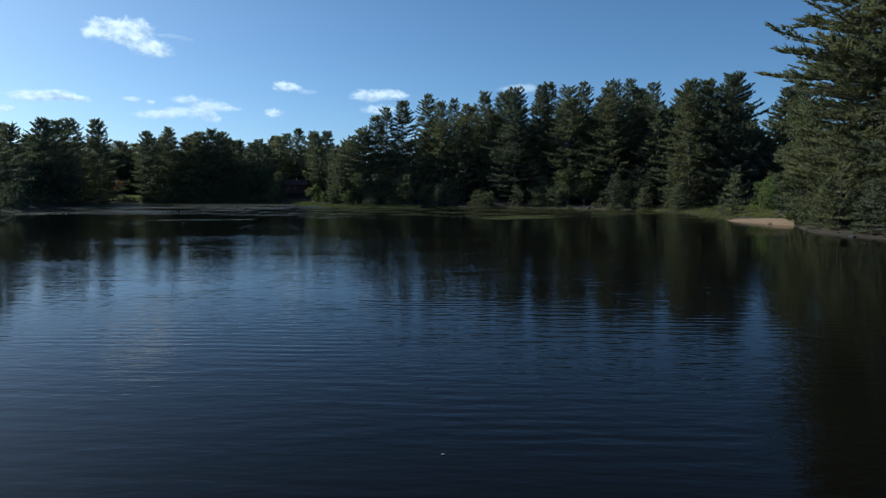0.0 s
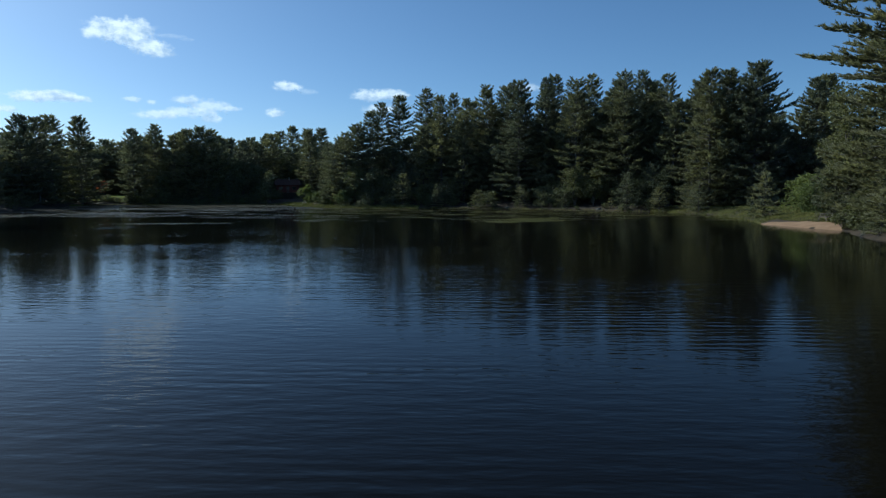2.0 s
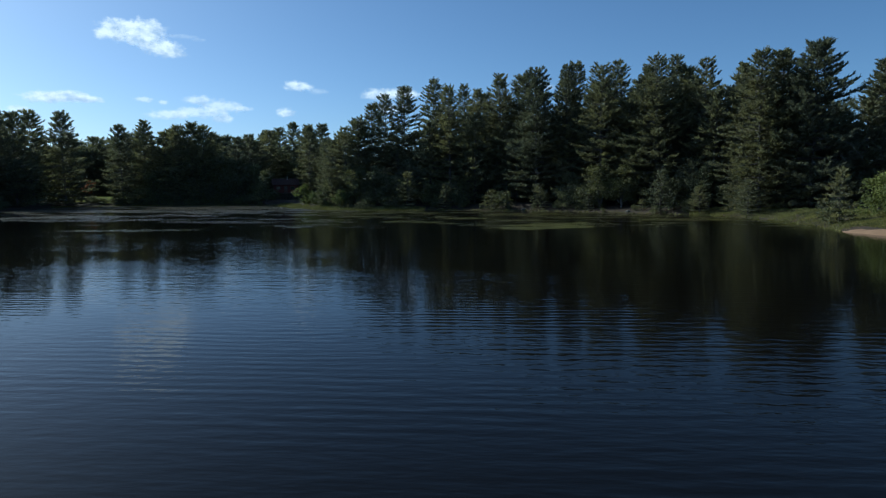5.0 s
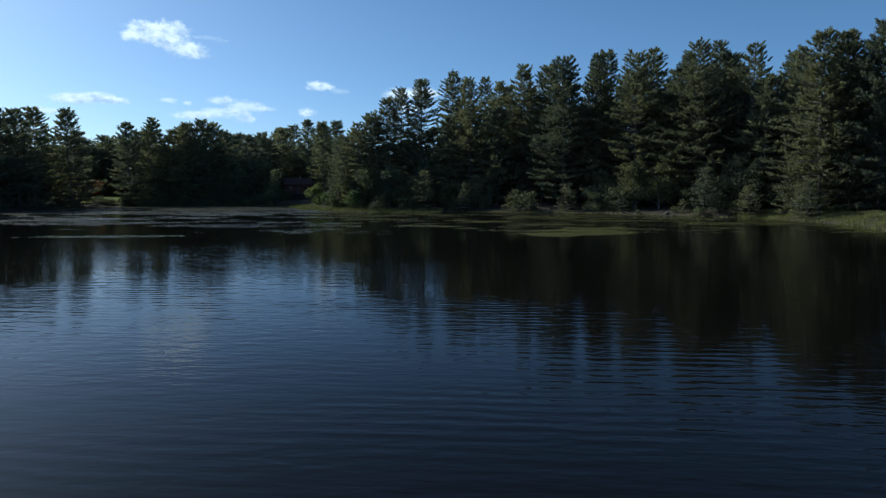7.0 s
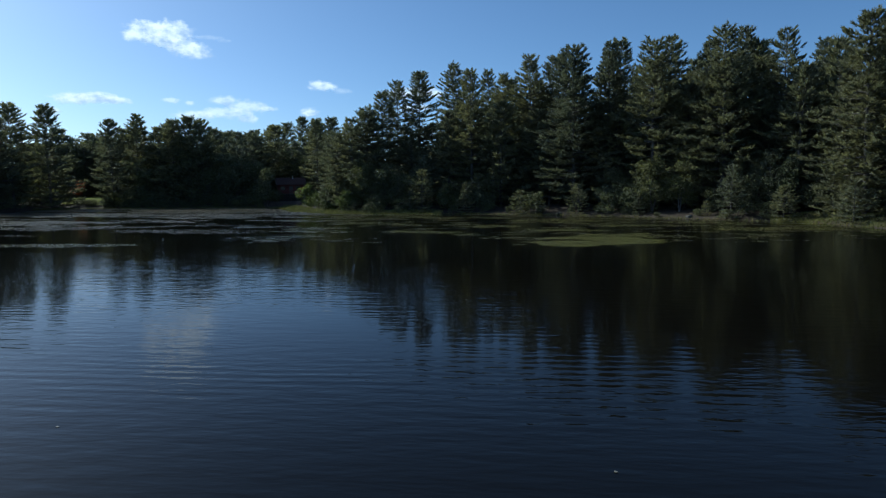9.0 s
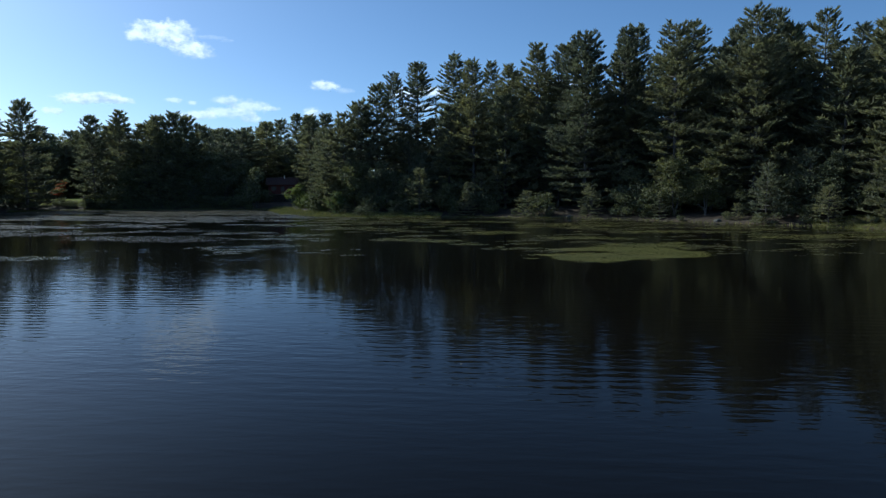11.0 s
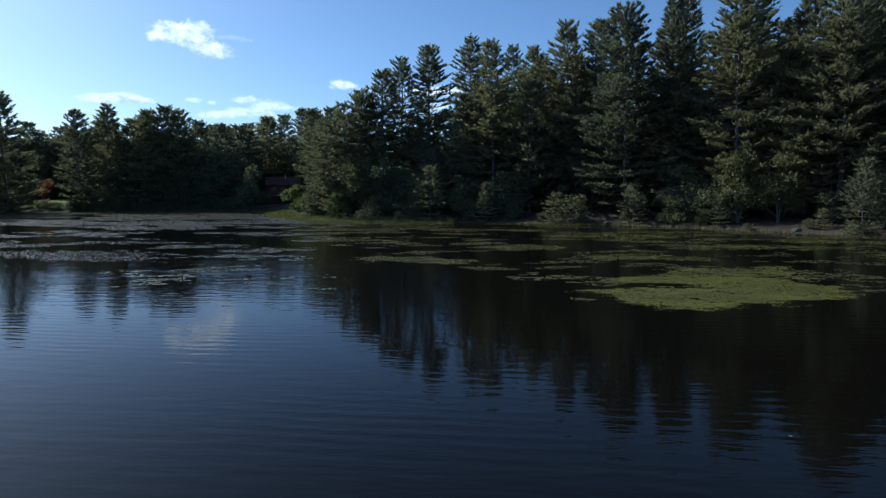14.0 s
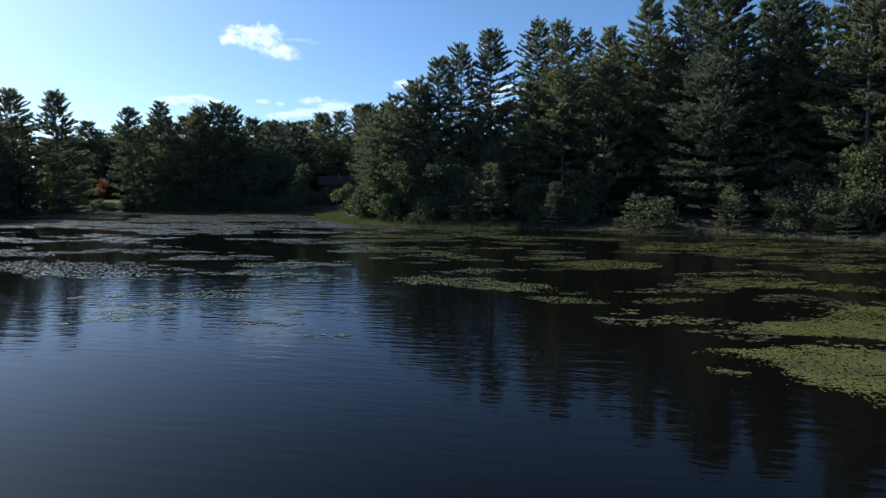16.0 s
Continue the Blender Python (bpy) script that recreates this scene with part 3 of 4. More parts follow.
plant(rng, fill, [(-99, 224), (-104, 227), (-109, 224), (-94, 226), (-118, 226), (-123, 233), (-128, 230), (-120, 238), (-112, 232), (-133, 238), (-62, 232), (-66, 236), (-58, 230), (-70, 238)], 0.75, 1.0, 1.1)

# the wood goes on behind, too deep to tell one tree from the next
def distant_wood(spots, label, low, high):
    """Rough dark crowns, joined into one mass."""
    r = np.random.default_rng(3)
    vs, fs, at = [], [], 0
    for x, y in spots:
        h, n = r.uniform(low, high), 520
        u = r.uniform(0, 1, n)
        rad = 4.2 * (1.02 - u) ** 0.6 * r.uniform(0.5, 1, n)
        a = r.uniform(0, 2 * np.pi, n)
        c = np.column_stack([x + rad * np.cos(a), y + rad * np.sin(a), height_at(x, y) + u * h])
        way = unit(np.column_stack([np.cos(a), np.sin(a), np.full(n, 0.1)]) + r.normal(0, 0.5, (n, 3)))
        side = unit(np.cross(way, r.normal(0, 0.8, (n, 3)) + UP))
        v, f = blades(c, way, side, r.uniform(0.8, 1.5, n), r.uniform(0.5, 0.9, n))
        vs.append(v)
        fs.append(f + at)
        at += len(v)
    return tagged(array_part("distant_wood", np.vstack(vs), np.vstack(fs), NEEDLES), label, "wood", kind="stuff")


distant_wood(scatter(rng, 110, 30, 46, 3.0, (-50, 86), (90, 225)), "deep shaded pine wood behind the shore trees", 10.5, 13.5)
distant_wood(scatter(rng, 100, 30, 48, 3.0, (-162, -48), (140, 262)), "deep shaded wood behind the far shore", 14.5, 18.5)

# young pines and bushes under the tall trees
young = [pine_tree(rng, x, y, h, r, 0.0, density=2.4, twigs=0.6, needles=3, leaf=1.7, dead=0, tier=0.85, limbs=5.5, label="young pine in the shade of the taller trees", group="young pines", name="young_pine")
         for x, y, h, r in ((17, 156, 8, 2.4), (-14, 168, 9, 2.6), (36, 139, 7, 2.2))]
plant(rng, young, scatter(rng, 60, 1.6, 7, 2.2, (-122, 60), (60, 225)), 0.35, 0.85)
bushes = [broadleaf(rng, x, y, h, r, leaves=n, size=0.36, stem=0.05, label="leafy green bush under the pines at the water's edge", name="bush", category="bush", group="bushes along the shore")
          for x, y, h, r, n in ((20, 149.5, 4.5, 2.2, 1100), (-3, 163, 3.2, 2.0, 900), (33, 139, 5.5, 2.2, 1200), (-70, 205, 4.0, 2.4, 900))]
plant(rng, bushes, scatter(rng, 40, 1.0, 6, 2.4, (-122, 60), (60, 220)), 0.35, 0.9, 1.15)

# a close fringe that hides the bank below the wall of pines
fringe = np.array(SHORE[10:20], float)
walked = np.r_[0, np.cumsum(np.hypot(*np.diff(fringe, axis=0).T))]
spots = []
for s in np.arange(1, walked[-1], 1.7):
    x, y = np.interp(s, walked, fringe[:, 0]), np.interp(s, walked, fringe[:, 1])
    away = rng.uniform(0.4, 1.9)
    for _ in range(40):
        if land(x, y) > away:
            break
        x, y = x + 0.15, y + 0.3
    spots.append((x + rng.normal(0, 0.3), y))
for y in np.arange(62.5, 80.0, 1.2):
    x = 34.0
    away = rng.uniform(0.9, 1.8)
    while land(x, y) < away and x < 50:
        x += 0.12
    spots.append((x, y))
plant(rng, bushes, [(-110.2, 203.2), (-108.4, 203.6), (-106.8, 203.1), (-105.2, 203.5), (-103.6, 203.3), (-109.3, 204.6), (-107.5, 204.4), (-105.8, 204.7), (-104.2, 204.5)], 0.27, 0.36, 1.5)
plant(rng, bushes, [(-118.5, 203.6), (-116.6, 204.4), (-114.6, 203.8), (-113.4, 204.6), (-101.0, 204.8), (-100.4, 203.9), (-98.4, 204.6), (-121, 203), (-36.6, 177.6), (-57.5, 207.5), (-59.5, 206), (-48.5, 204.5)], 0.45, 0.75, 1.2)
far_edge = []
for x in np.arange(-100, -49, 1.7):
    y = 190.0
    away = rng.uniform(0.5, 1.6)
    while land(x, y) < away and y < 215:
        y += 0.2
    if not -57 < x < -50:
        far_edge.append((x, y + rng.uniform(0, 1.2)))
plant(rng, bushes, far_edge, 0.3, 0.7, 1.25)
plant(rng, young, spots[::6], 0.22, 0.6, 1.3)
plant(rng, bushes, spots[1::3], 0.15, 0.45, 1.3)

# rounded crowns that close the far skyline between the pines
round_crowns = [broadleaf(rng, x, y, h, r, leaves=1500, size=0.62, stem=0.04, label="dark rounded broadleaf tree in the far wood", group="broadleaf trees in the far wood")
                for x, y, h, r in ((-78, 217, 15.5, 4.6), (-62, 226, 16, 4.8))]
plant(rng, round_crowns, [(-121, 224), (-126, 227), (-131, 229), (-116, 228), (-136, 226), (-111, 233), (-123, 236), (-130, 236)], 1.12, 1.3, 1.0)
plant(rng, round_crowns, scatter(rng, 34, 7, 30, 5.0, (-140, -42), (170, 240)), 0.8, 1.08, 1.1)

# larger broadleaf trees that stand out from the pines
for x, y, h, r in ((22.5, 148.0, 9.0, 2.6), (26.0, 145.5, 8.0, 2.4), (17.5, 153.0, 7.0, 2.2), (37.8, 137.0, 7.5, 2.6)):
    broadleaf(rng, x, y, h, r, leaves=4200, size=0.28, stem=0.12, label="sunlit broadleaf tree leaning out from the shaded pines")
for x, y, h, r in ((44.6, 92.0, 16.0, 3.4), (46.0, 92.0, 8.5, 2.6), (44.6, 88.6, 3.6, 1.9), (40.6, 83.0, 2.6, 1.5), (41.6, 80.0, 3.2, 1.8), (44.0, 94.0, 5.4, 2.2), (47.0, 96.5, 9.0, 3.0), (45.6, 87.5, 6.0, 2.3), (40.4, 75.5, 2.6, 1.4)):
    broadleaf(rng, x, y, h, r, leaves=int(1800 + 520 * h), size=0.27, stem=0.13 if h > 12 else 0.03, label="green broadleaf tree beside the sandy beach")
for x, y, h, r in ((-31.0, 171.5, 9.0, 3.0), (-26.0, 168.8, 10.0, 3.2), (-21.0, 166.8, 8.5, 2.9), (-15.5, 166.0, 6.0, 2.4), (-8.5, 165.0, 5.0, 2.2)):
    broadleaf(rng, x, y, h, r, leaves=int(1600 + 260 * h), size=0.34, stem=0.03, label="soft green broadleaf tree leaning out over the reedy spit")
for x, y, h, r in ((-41.0, 184.5, 5.6, 2.0), (-36.5, 177.0, 3.0, 1.6), (-32.5, 170.8, 2.4, 1.5), (-28.0, 166.5, 3.4, 1.7)):
    broadleaf(rng, x, y, h, r, SUNNY_LEAVES, leaves=int(1200 + 300 * h), size=0.32, stem=0.03, label="yellow-green bush on the tip of the reedy spit", name="bush", category="bush", group="bushes on the spit")
for x, y, h, r in ((47.3, 105.8, 5.6, 2.7), (44.8, 99.5, 4.0, 2.0)):
    broadleaf(rng, x, y, h, r, SUNNY_LEAVES, leaves=int(1800 + 420 * h), size=0.27, stem=0.02, label="yellow-green bushy alder behind the sandy beach, sunlit brightness in its colour")
for x, y, h, r in ((-56.3, 199.5, 10.0, 2.4), (-67, 205, 13.0, 4.0), (-74, 207, 13.5, 4.2), (-61, 206, 11.0, 3.0), (-82, 207, 11.0, 4.0), (-91, 206, 9.0, 3.4)):
    broadleaf(rng, x, y, h, r, leaves=3200, size=0.42, stem=0.06, label="rounded green broadleaf tree on the far shore")
broadleaf(rng, -112.0, 210.5, 6.2, 1.6, RED_LEAVES, leaves=1300, size=0.32, stem=0.32, label="bush with orange-red autumn leaves behind the lawn", name="red_bush", category="bush", group="")


# ---- reeds and grass at the water's edge ----
def reed_belt(name, label, n, x0, x1, y0, y1, inner, outer, tall):
    r = np.random.default_rng(len(label))
    x, y = r.uniform(x0, x1, n * 14), r.uniform(y0, y1, n * 14)
    d = shore_distance(x, y)
    clump = fractal(x * 0.5, y * 0.5, 21)
    ok = (d > inner) & (d < outer) & (clump + r.uniform(-0.2, 0.2, len(x)) > 0.36)
    x, y = x[ok][:n], y[ok][:n]
    z = np.maximum(ground_height(x, y), -0.15)
    m = len(x)
    way = unit(np.column_stack([r.normal(0, 0.22, m), r.normal(0, 0.22, m), np.ones(m)]))
    turn = r.uniform(0, np.pi, m)
    side = np.column_stack([np.cos(turn), np.sin(turn), np.zeros(m)])
    v, f = blades(np.column_stack([x, y, z]), way, side, r.uniform(0.45, 1.0, m) * tall, r.uniform(0.04, 0.09, m))
    ob = array_part(name, v, f, REEDS)
    return tagged(ob, label, "reeds", kind="stuff")


reed_belt("reeds", "yellow-green reeds along the grassy spit", 16000, -52, -10, 156, 200, -2.0, 2.2, 0.6)
reed_belt("reeds", "thin yellow-green reeds under the shaded pines", 2500, -12, 37, 128, 164, -0.8, 0.3, 0.55)
reed_belt("reeds", "sunlit yellow-green marsh grass behind the beach", 20000, 34, 56, 96.5, 136, -0.5, 8.0, 0.30)
reed_belt("reeds", "short dense grass on the low bank behind the beach", 30000, 39, 54, 86, 122, 2.6, 11.0, 0.22)
reed_belt("reeds", "low dry reeds along the far shore", 5000, -114, -50, 190, 206, -1.6, 0.6, 0.6)


# ---- lily pads ----
def pad_outline(size, corners, rng):
    """A round leaf with a notch, its rim slightly raised: fan of triangles round a centre."""
    a = np.linspace(0.22, 2 * np.pi - 0.22, corners)
    rim = np.column_stack([np.cos(a), np.sin(a), np.full(corners, 0.02)]) * size
    rim[:, :2] *= rng.uniform(0.9, 1.08, corners)[:, None]
    v = np.vstack([[0, 0, 0], rim])
    f = np.array([(0, i, i + 1) for i in range(1, corners)])
    return v, f


def pads_joined(name, label, x, y, size, rng, corners=7, tilt=0.04, mat=PADS):
    """Many pads as one carpet."""
    n = len(x)
    base_v, base_f = pad_outline(1.0, corners, rng)
    turn, s = rng.uniform(0, 2 * np.pi, n), size * rng.uniform(0.65, 1.2, n)
    c, q = np.cos(turn), np.sin(turn)
    v = np.empty((n, len(base_v), 3))
    v[..., 0] = (base_v[:, 0] * c[:, None] - base_v[:, 1] * q[:, None]) * s[:, None] + x[:, None]
    v[..., 1] = (base_v[:, 0] * q[:, None] + base_v[:, 1] * c[:, None]) * s[:, None] + y[:, None]
    tip, roll = rng.normal(0, tilt, n), rng.normal(0, tilt, n)
    v[..., 2] = 0.008 + rng.uniform(0, 0.012, n)[:, None] + np.maximum(base_v[:, 2] * s[:, None] + (base_v[:, 0] * tip[:, None] + base_v[:, 1] * roll[:, None]) * s[:, None], -0.004)
    f = (base_f[None] + (np.arange(n) * len(base_v))[:, None, None]).reshape(-1, 3)
    return tagged(array_part(name, v, f, mat), label, "lily pads", "lily pads", "stuff")


def in_patch(rng, cx, cy, rx, ry, turn, per_m2, ragged=0.5, holes=0.0):
    """Places in a ragged oval."""
    n = int(per_m2 * 4 * rx * ry * 1.7)
    u, v = rng.uniform(-1.3, 1.3, n), rng.uniform(-1.3, 1.3, n)
    a = radians(turn)
    x = cx + u * rx * math.cos(a) - v * ry * math.sin(a)
    y = cy + u * rx * math.sin(a) + v * ry * math.cos(a)
    f = fractal(x * 0.55, y * 0.9, 31) - 0.5
    fine = fractal(x * 2.2, y * 3.0, 33)
    ok = (np.hypot(u, v) + f * 2.0 * ragged + rng.normal(0, 0.075, n) < 0.92) & (fine > holes)
    return x[ok], y[ok]


rng = np.random.default_rng(5)
# the big near carpet: its nearest pads are leaves of their own
near_lobes = [in_patch(rng, cx, cy, rx, ry, turn, 420, 0.44, 0.22) for cx, cy, rx, ry, turn in ((6.9, 103.0, 4.2, 2.5, -3), (8.2, 108.4, 4.6, 1.5, 6), (11.4, 105.4, 3.2, 2.5, 20))]
nx, ny = np.concatenate([q[0] for q in near_lobes]), np.concatenate([q[1] for q in near_lobes])
near_first = np.argsort(np.hypot(nx - 2.0, ny - 101.5))
patch = new("lily_pad_patch")
tagged(patch, "dense carpet of yellow-green lily pads on dark water", "lily pads", "lily pads")
shapes = []
for k in range(4):
    v, f = pad_outline(0.042, 9, rng)
    shapes.append(mesh_of("lily_pad", v, f, PADS))
for j in near_first[:300]:
    leaf = new("lily_pad", shapes[int(rng.integers(4))])
    leaf.parent = patch
    leaf.matrix_basis = pose(nx[j], ny[j], 0.012 + rng.uniform(0, 0.01), rng.normal(0, 2), rng.normal(0, 2), rng.uniform(0, 360)) @ Matrix.Scale(rng.uniform(0.7, 1.25), 4)
rest = pads_joined("pad_carpet", "dense carpet of yellow-green lily pads", nx[near_first[300:]], ny[near_first[300:]], 0.043, rng, 6)
rest.parent = patch
del rest["category"], rest["group"]

PATCHES = [  # centre, half-axes, turn, pads per square metre, holes
    (11.0, 111.4, 4.8, 2.0, 22, 66, 0.28), (-7.2, 116.6, 4.6, 2.0, -22, 44, 0.28), (-2.6, 112.6, 1.9, 0.8, -10, 40, 0.3), (-0.6, 125.6, 3.4, 2.3, 6, 40, 0.12),
    (1.8, 113.2, 1.7, 0.7, 12, 40, 0.30), (6.6, 119.6, 3.4, 1.6, 10, 34, 0.32), (10.2, 118.2, 3.0, 1.5, 5, 30, 0.3), (-23.4, 140.2, 4.2, 1.8, 3, 30, 0.15),
    (-17.6, 132.4, 3.4, 1.8, 0, 30, 0.15), (-21.0, 123.0, 4.6, 1.3, 8, 30, 0.34), (-19.0, 111.0, 2.8, 0.9, 4, 26, 0.36), (-38.0, 101.5, 8.0, 1.9, 4, 26, 0.3),
]
for cx, cy, rx, ry, turn, per, holes in PATCHES:
    x, y = in_patch(rng, cx, cy, rx, ry, turn, per * 1.8, 0.62, holes * 0.95)
    pads_joined("lily_pads", "patch of pale green lily pads floating on dark water", x, y, 0.060, rng, 6)
RIGHT_PATCHES = [
    (28.0, 120.0, 6.0, 2.4, 2, 22, 0.3), (17.0, 126.0, 4.5, 1.6, 0, 22, 0.34), (25.5, 130.5, 5.0, 1.6, -8, 22, 0.3),
    (8.0, 137.0, 6.0, 1.8, -4, 20, 0.3), (-6.0, 146.0, 6.5, 1.8, 0, 20, 0.3), (14.5, 142.0, 4.0, 1.3, -6, 20, 0.3),
]
for cx, cy, rx, ry, turn, per, holes in RIGHT_PATCHES:
    x, y = in_patch(rng, cx, cy, rx, ry, turn, per * 1.1, 0.8, holes + 0.08)
    pads_joined("lily_pads", "patch of yellow-green lily pads near the wooded shore", x, y, 0.10, rng, 6, 0.03)

# loose pads scattered in broken streaks along the wooded shore
n = 150000
x, y = rng.uniform(-32, 38, n), rng.uniform(104, 162, n)
d = -shore_distance(x, y)
streak = fractal(x * 0.24, y * 0.48, 41)
fleck_noise = fractal(x * 0.9, y * 1.9, 43)
ok = (d > 0.4) & (streak + 0.25 * (fleck_noise - 0.5) > 0.55 + 0.006 * np.clip(d - 18, 0, 40)) & (fleck_noise > 0.38)
half = ok & (fractal(x * 0.3, y * 0.4, 47) + rng.uniform(-0.25, 0.25, n) > 0.56)
pads_joined("lily_pads", "loose lily pads scattered in streaks near the wooded shore", x[half], y[half], 0.10, rng, 5, 0.03)
half = ok & ~half
pads_joined("lily_pads", "drowned brown-green lily pads in streaks near the wooded shore", x[half], y[half], 0.10, rng, 5, 0.03, DROWNED_PADS)

# the wide field in the far bay, its pale sky glare painted into the pads
n = 150000
x, y = rng.uniform(-114, -22, n), rng.uniform(112, 204, n)
d = -shore_distance(x, y)
slant = y + 0.16 * x + 3.0 * fractal(x * 0.09, y * 0.12, 53)
streak = fractal(x * 0.06, slant * 0.19, 51) + 0.46 * (fractal(x * 0.36, slant * 0.9, 57) - 0.5)
limit = np.interp(y, (112, 124, 140, 158, 204), (0.72, 0.56, 0.47, 0.40, 0.33)) + np.clip((x + 45) * 0.006, 0, 0.3)
ok = (d > 0.4) & (streak > limit)
brown = ok & (fractal(x * 0.12, slant * 0.3, 59) + rng.uniform(-0.2, 0.2, n) > 0.60)
ok &= ~brown
pads_joined("lily_pads", "wide field of lily pads in the far bay, greyed by painted sky sheen", x[ok], y[ok], np.interp(y[ok], (122, 142), (0.095, 0.16)), rng, 5, 0.03, SHEEN_PADS)
pads_joined("lily_pads", "drowned brown lily pads in streaks across the far bay", x[brown], y[brown], np.interp(y[brown], (122, 142), (0.09, 0.15)), rng, 5, 0.03, DROWNED_PADS)


# ---- cabin on the far shore ----
def cabin(m):
    house = new("cabin")
    house.matrix_basis = m
    tagged(house, "red-brown wooden cabin with a raised deck under the far pines", "house")
    box("foundation", (7.0, 5.4, 2.4), Matrix.Translation((0, 0, 1.0)), STONE, house)
    body = box("wall", (7.2, 5.6, 2.7), Matrix.Translation((0, 0, 3.55)), RED_BOARDS, house)
    for k in range(9):
        box("board", (7.24, 0.03, 0.27), Matrix.Translation((0, -2.815, 2.36 + k * 0.297)), RED_BOARDS, body, bevel=0.008)
    bm = bmesh.new()
    pts = [(-4.1, -3.6, 4.75), (4.1, -3.6, 4.75), (4.1, 3.6, 4.75), (-4.1, 3.6, 4.75), (-4.1, 0, 6.7), (4.1, 0, 6.7)]
    vs = [bm.verts.new(q) for q in pts]
    for face in ((0, 1, 5, 4), (2, 3, 4, 5), (0, 4, 3), (1, 2, 5), (3, 2, 1, 0)):
        bm.faces.new([vs[q] for q in face])
    roof = part("roof", bm, SHINGLES, house, "dark red-brown shingle roof")
    bm = bmesh.new()
    bmesh.ops.create_cone(bm, cap_ends=True, segments=10, radius1=0.12, radius2=0.12, depth=0.9, matrix=Matrix.Translation((0.6, -0.8, 6.8)))
    part("vent_pipe", bm, STEEL, roof, "bright metal vent pipe")
    for wx in (-2.2, 2.0):
        w = box("window", (1.2, 0.06, 1.1), Matrix.Translation((wx, -2.86, 3.7)), GREY_WOOD, house)
        box("pane", (1.0, 0.03, 0.9), Matrix.Translation((wx, -2.895, 3.7)), GLASS, w, bevel=0)
    box("door", (0.95, 0.06, 2.0), Matrix.Translation((0, -2.86, 3.3)), GREY_WOOD, house)
    deck = box("deck", (7.2, 2.4, 0.16), Matrix.Translation((0, -4.0, 2.18)), GREY_WOOD, house)
    for k in range(5):
        box("post", (0.16, 0.16, 2.4), Matrix.Translation((-3.4 + k * 1.7, -5.05, 0.95)), GREY_WOOD, house)
        box("rail_post", (0.1, 0.1, 1.0), Matrix.Translation((-3.4 + k * 1.7, -5.12, 2.74)), RED_BOARDS, house)
    for z in (2.6, 2.9, 3.2):
        box("rail", (7.1, 0.05, 0.12), Matrix.Translation((0, -5.2, z)), RED_BOARDS, house)
    return house


STEEL, nt, p = material("bright_steel")
p.inputs["Base Color"].default_value, p.inputs["Metallic"].default_value, p.inputs["Roughness"].default_value = (0.7, 0.7, 0.7, 1), 1.0, 0.3
cabin(pose(-55.5, 214.0, height_at(-55.5, 214.0) - 0.3, 0, 0, 20) @ Matrix.Scale(0.93, 4))


# ---- things on the beach and shore ----
def picnic_table(m):
    table = new("picnic_table")
    table.matrix_basis = m
    tagged(table, "dark weathered wooden picnic table standing on the sand", "table")
    for k in range(5):
        box("table_board", (1.85, 0.14, 0.04), Matrix.Translation((0, -0.30 + k * 0.15, 0.74)), GREY_WOOD, table, bevel=0.006)
    for s in (-1, 1):
        for k in range(2):
            box("bench_board", (1.85, 0.13, 0.04), Matrix.Translation((0, s * (0.66 + k * 0.14), 0.44)), GREY_WOOD, table, bevel=0.006)
        box("bench_support", (0.05, 1.7, 0.10), Matrix.Translation((s * 0.65, 0, 0.37)), GREY_WOOD, table, bevel=0.006)
        box("top_support", (0.05, 0.72, 0.08), Matrix.Translation((s * 0.65, 0, 0.68)), GREY_WOOD, table, bevel=0.006)
        for q in (-1, 1):
            box("leg", (0.05, 0.10, 0.92), pose(s * 0.70, q * 0.47, 0.36, q * 32, 0, 0), GREY_WOOD, table, bevel=0.006)
    return table


picnic_table(pose(41.2, 89.4, height_at(41.2, 89.4) + 0.04, 0, 0, 8))


def log(x, y, z, length, r, yaw, label, seed):
    rg = np.random.default_rng(seed)
    pts = np.column_stack([np.linspace(-length / 2, length / 2, 7), np.cumsum(rg.normal(0, 0.05, 7)), rg.normal(0, 0.02, 7)])
    v, f = tubes(pts[None], (r * np.array([0.55, 1, 1, 0.92, 0.85, 0.7, 0.25]))[None], 8)
    ob = array_part("log", v, f, DEADWOOD, smooth=True)
    ob.matrix_basis = pose(x, y, z, 0, 0, yaw)
    return tagged(ob, label, "log", "driftwood")


log(37.6, 74.6, 0.2, 2.4, 0.10, 60, "grey driftwood log on the sandy bank", 1)
log(37.8, 70.4, 0.22, 1.8, 0.08, 20, "bleached driftwood branch on the sandy bank", 2)
log(-37.4, 167.0, 0.02, 3.2, 0.16, 5, "dark sunken log lying in the shallows off the spit", 3)
log(-77.0, 158.0, 0.05, 1.2, 0.12, 40, "dead stump floating among the lily pads", 4)


def rock(x, y, size, seed, label):
    bm = bmesh.new()
    bmesh.ops.create_icosphere(bm, subdivisions=2, radius=1)
    for v in bm.verts:
        v.co *= 1 + 0.28 * (noise.noise(v.co * 1.3 + Vector((seed, 0, 0))))
        v.co.z *= 0.6
    bmesh.ops.scale(bm, vec=(size, size * 0.8, size), verts=bm.verts)
    ob = part("rock", bm, STONE)
    ob.location = (x, y, max(height_at(x, y), -0.1))
    return tagged(ob, label, "rock", "rocks on the shore")


rock(36.9, 67.5, 0.35, 3, "grey boulder at the sandy bank")
rock(37.4, 76.6, 0.25, 5, "small grey stone on the sandy bank")
rock(26.2, 141.2, 0.45, 7, "grey boulder at the pines' edge")
rock(9.5, 155.0, 0.5, 9, "dark boulder at the pines' edge")
rock(-88.5, 202.0, 0.4, 13, "pale boulder on the far shore")

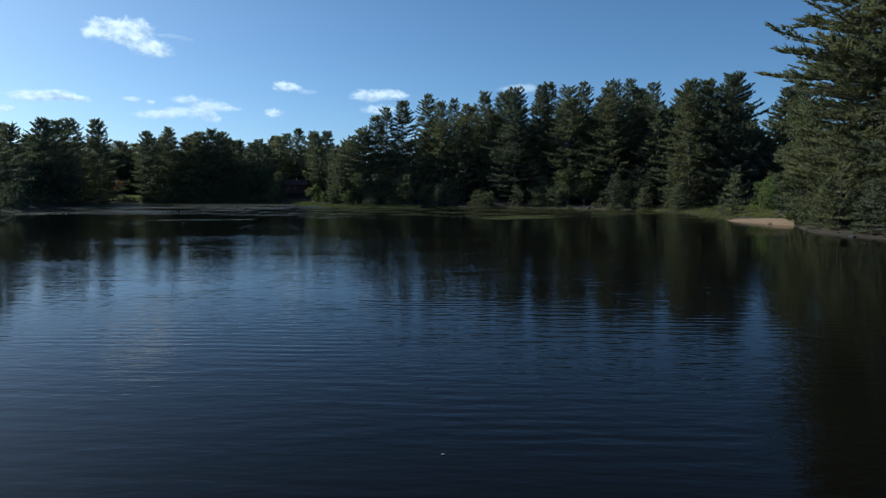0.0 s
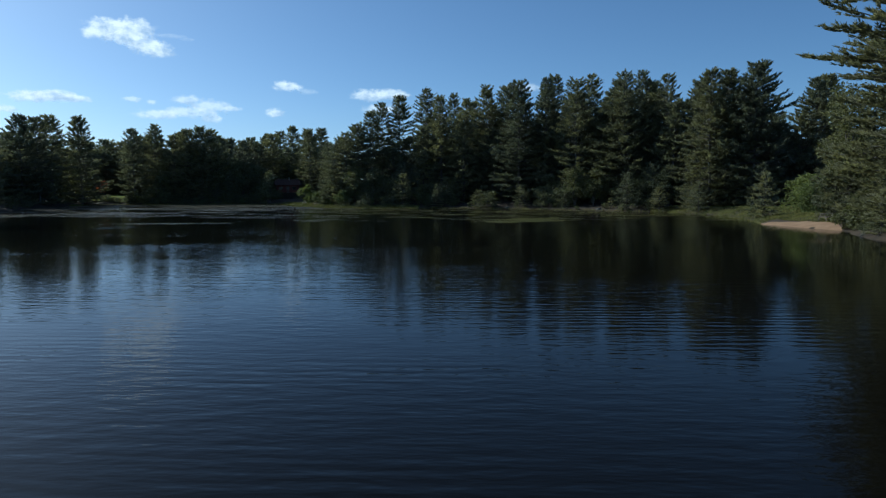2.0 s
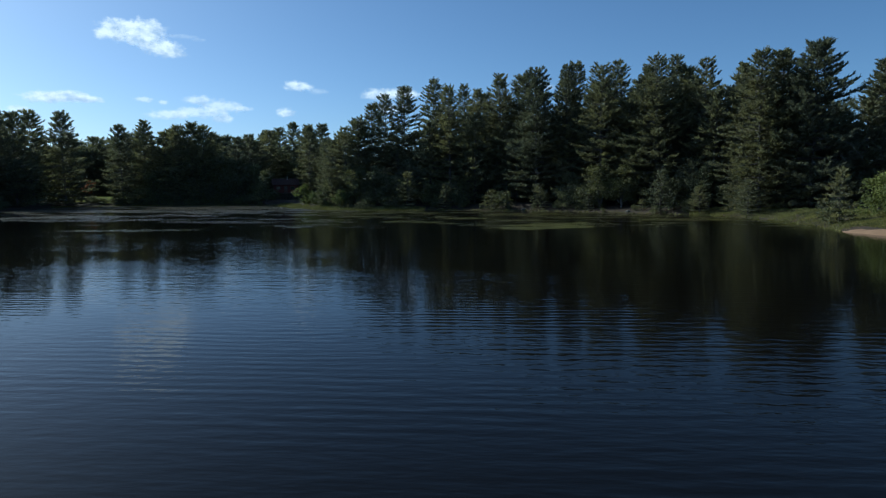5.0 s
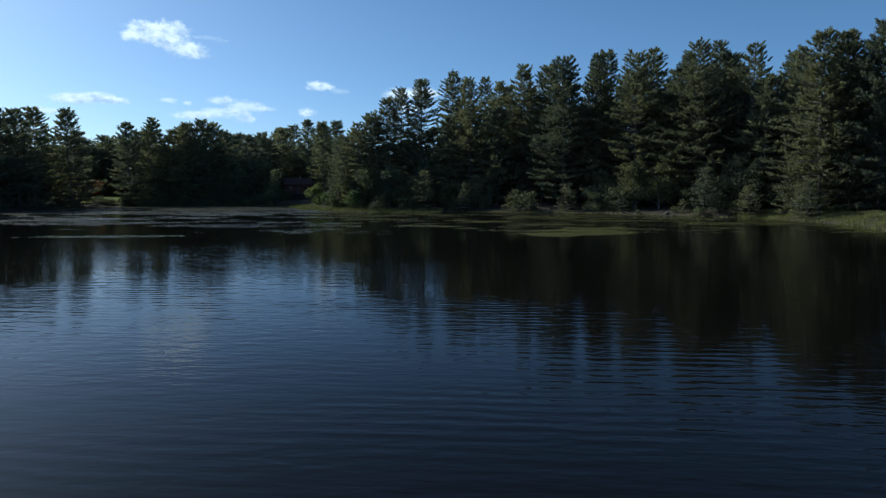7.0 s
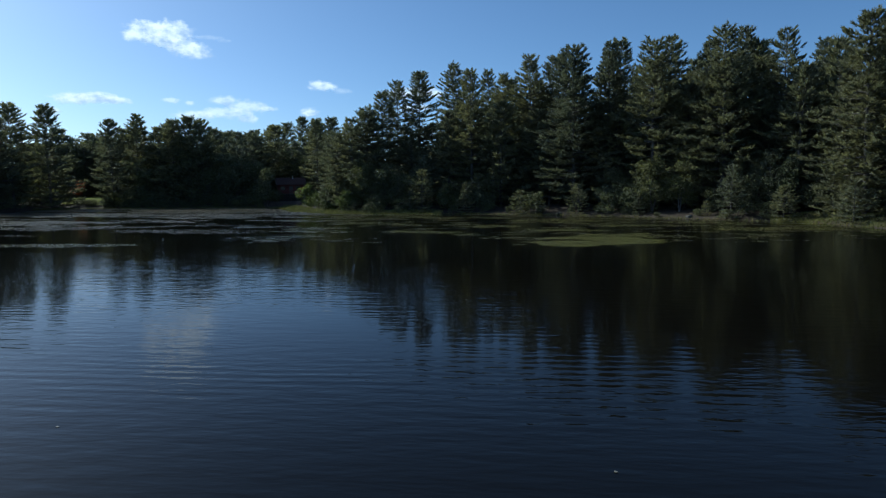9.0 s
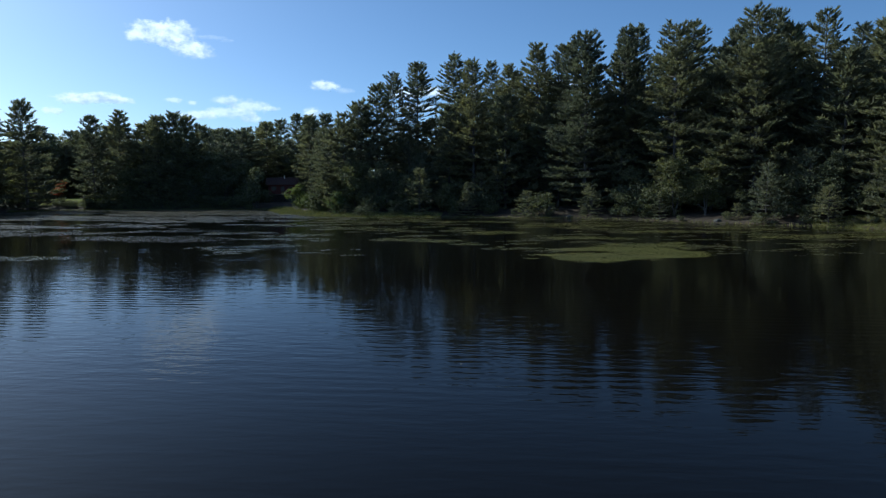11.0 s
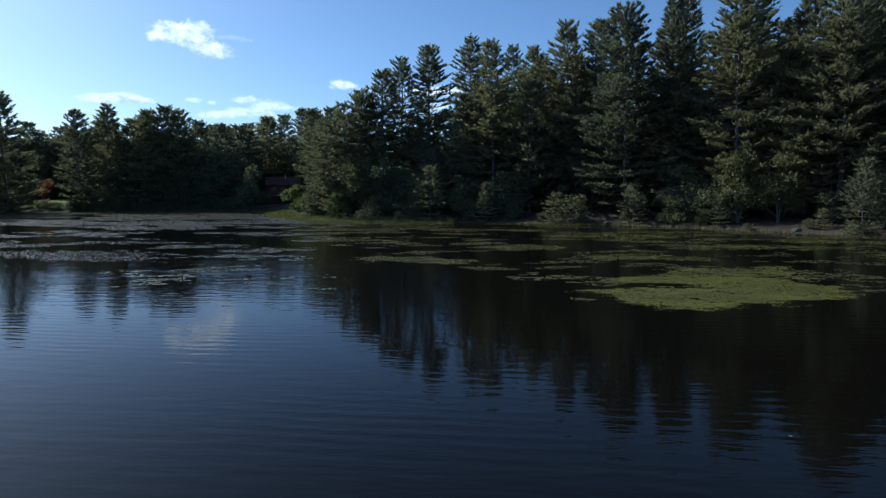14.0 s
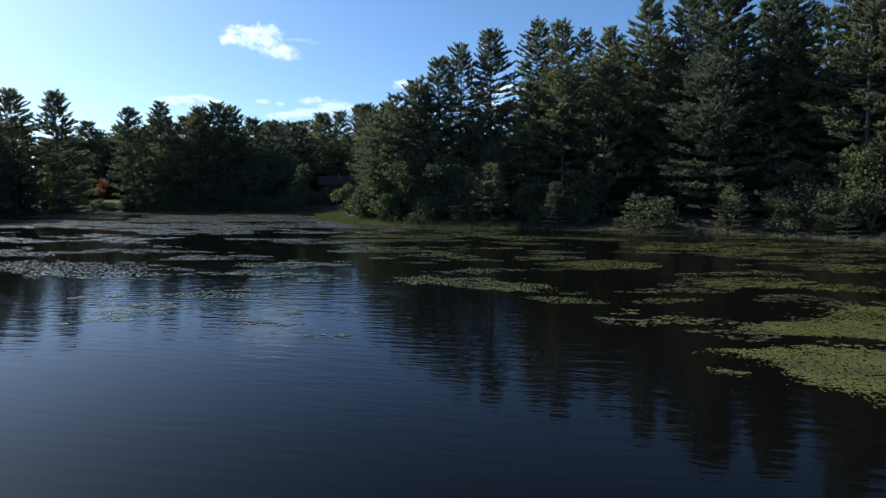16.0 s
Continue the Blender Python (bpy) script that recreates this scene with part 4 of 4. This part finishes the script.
# stray leaves afloat
fleck = mesh_of("floating_leaf", *pad_outline(0.035, 8, rng), DEADWOOD)
for x, y in ((1.84, 18.5), (-7.64, 61.8), (3.3, 60.6), (-0.29, 76.7), (5.2, 87.1)):
    ob = new("floating_leaf", fleck)
    ob.matrix_basis = pose(x, y, 0.012, 2, 1, rng.uniform(0, 360))
    tagged(ob, "small pale leaf afloat on the open water", "leaf", "leaves afloat")


# ---- clouds ----
def cloud(azimuth, elevation, lobes, seed, opacity=0.7, grain=120.0):
    """A far bank of vapour: soft overlapping lobes (across, up, half width, half height) that face the lake."""
    bm = bmesh.new()
    uv = bm.loops.layers.uv.new("UVMap")
    for k, (dx, dy, w, h) in enumerate(lobes):
        made = bmesh.ops.create_grid(bm, x_segments=8, y_segments=5, size=1)
        for f in {f for v in made["verts"] for f in v.link_faces}:
            for l in f.loops:
                l[uv].uv = ((l.vert.co.x + 1) / 2, (l.vert.co.y + 1) / 2)
        for v in made["verts"]:
            a, b = v.co.x, v.co.y
            v.co = Vector((dx + a * w * 1.5, dy + b * h * 1.55, k * 4 - (a * a + b * b) * 0.06 * h))
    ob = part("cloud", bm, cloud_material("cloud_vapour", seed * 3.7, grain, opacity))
    a, b = radians(azimuth), radians(elevation)
    way = Vector((math.sin(a) * math.cos(b), math.cos(a) * math.cos(b), math.sin(b)))
    ob.matrix_world = look((1.5, 45, 4.8), Vector((1.5, 45, 4.8)) + way * 4500) @ Matrix.Translation((0, 0, -4500))
    return tagged(ob, "small puffy white fair-weather cloud in the blue sky" if opacity > 0.8 else "thin white wisp of fair-weather cloud", "cloud", "clouds", "structure")


cloud(-28.56, 11.85, [(-88, 30, 130, 66), (44, 42, 112, 62), (-165, 0, 84, 30), (20, -14, 116, 42), (142, -66, 118, 48)], 1, 0.95, 80)
cloud(-25.3, 12.1, [(0, 0, 90, 14), (90, -14, 40, 12)], 12, 0.18, 60)
cloud(-34.06, 6.96, [(-90, -6, 130, 30), (20, 6, 150, 34), (130, -2, 90, 22)], 3, 0.78, 80)
cloud(-36.92, 5.92, [(0, 0, 60, 22)], 10, 0.6, 60)
cloud(-28.4, 7.08, [(0, 0, 56, 18), (110, -14, 30, 16)], 5, 0.5, 50)
cloud(-24.26, 6.6, [(0, 48, 96, 28), (130, 14, 130, 42), (0, -30, 190, 34), (-190, -50, 140, 32), (140, -66, 66, 24), (270, 4, 60, 16)], 4, 0.6, 85)
cloud(-16.22, 8.56, [(-20, 4, 70, 32), (30, 2, 66, 26)], 2, 0.8, 70)
cloud(-14.6, 8.2, [(0, 0, 70, 18)], 14, 0.25, 60)
cloud(-17.36, 6.39, [(0, 0, 60, 30)], 9, 0.75, 60)
cloud(-8.4, 7.99, [(-70, -4, 120, 40), (60, 8, 130, 36), (150, 0, 60, 24)], 6, 0.78, 90)
cloud(-8.32, 6.8, [(0, 0, 118, 32)], 7, 0.62, 80)
cloud(4.19, 8.46, [(0, 0, 150, 32)], 8, 0.4, 80)
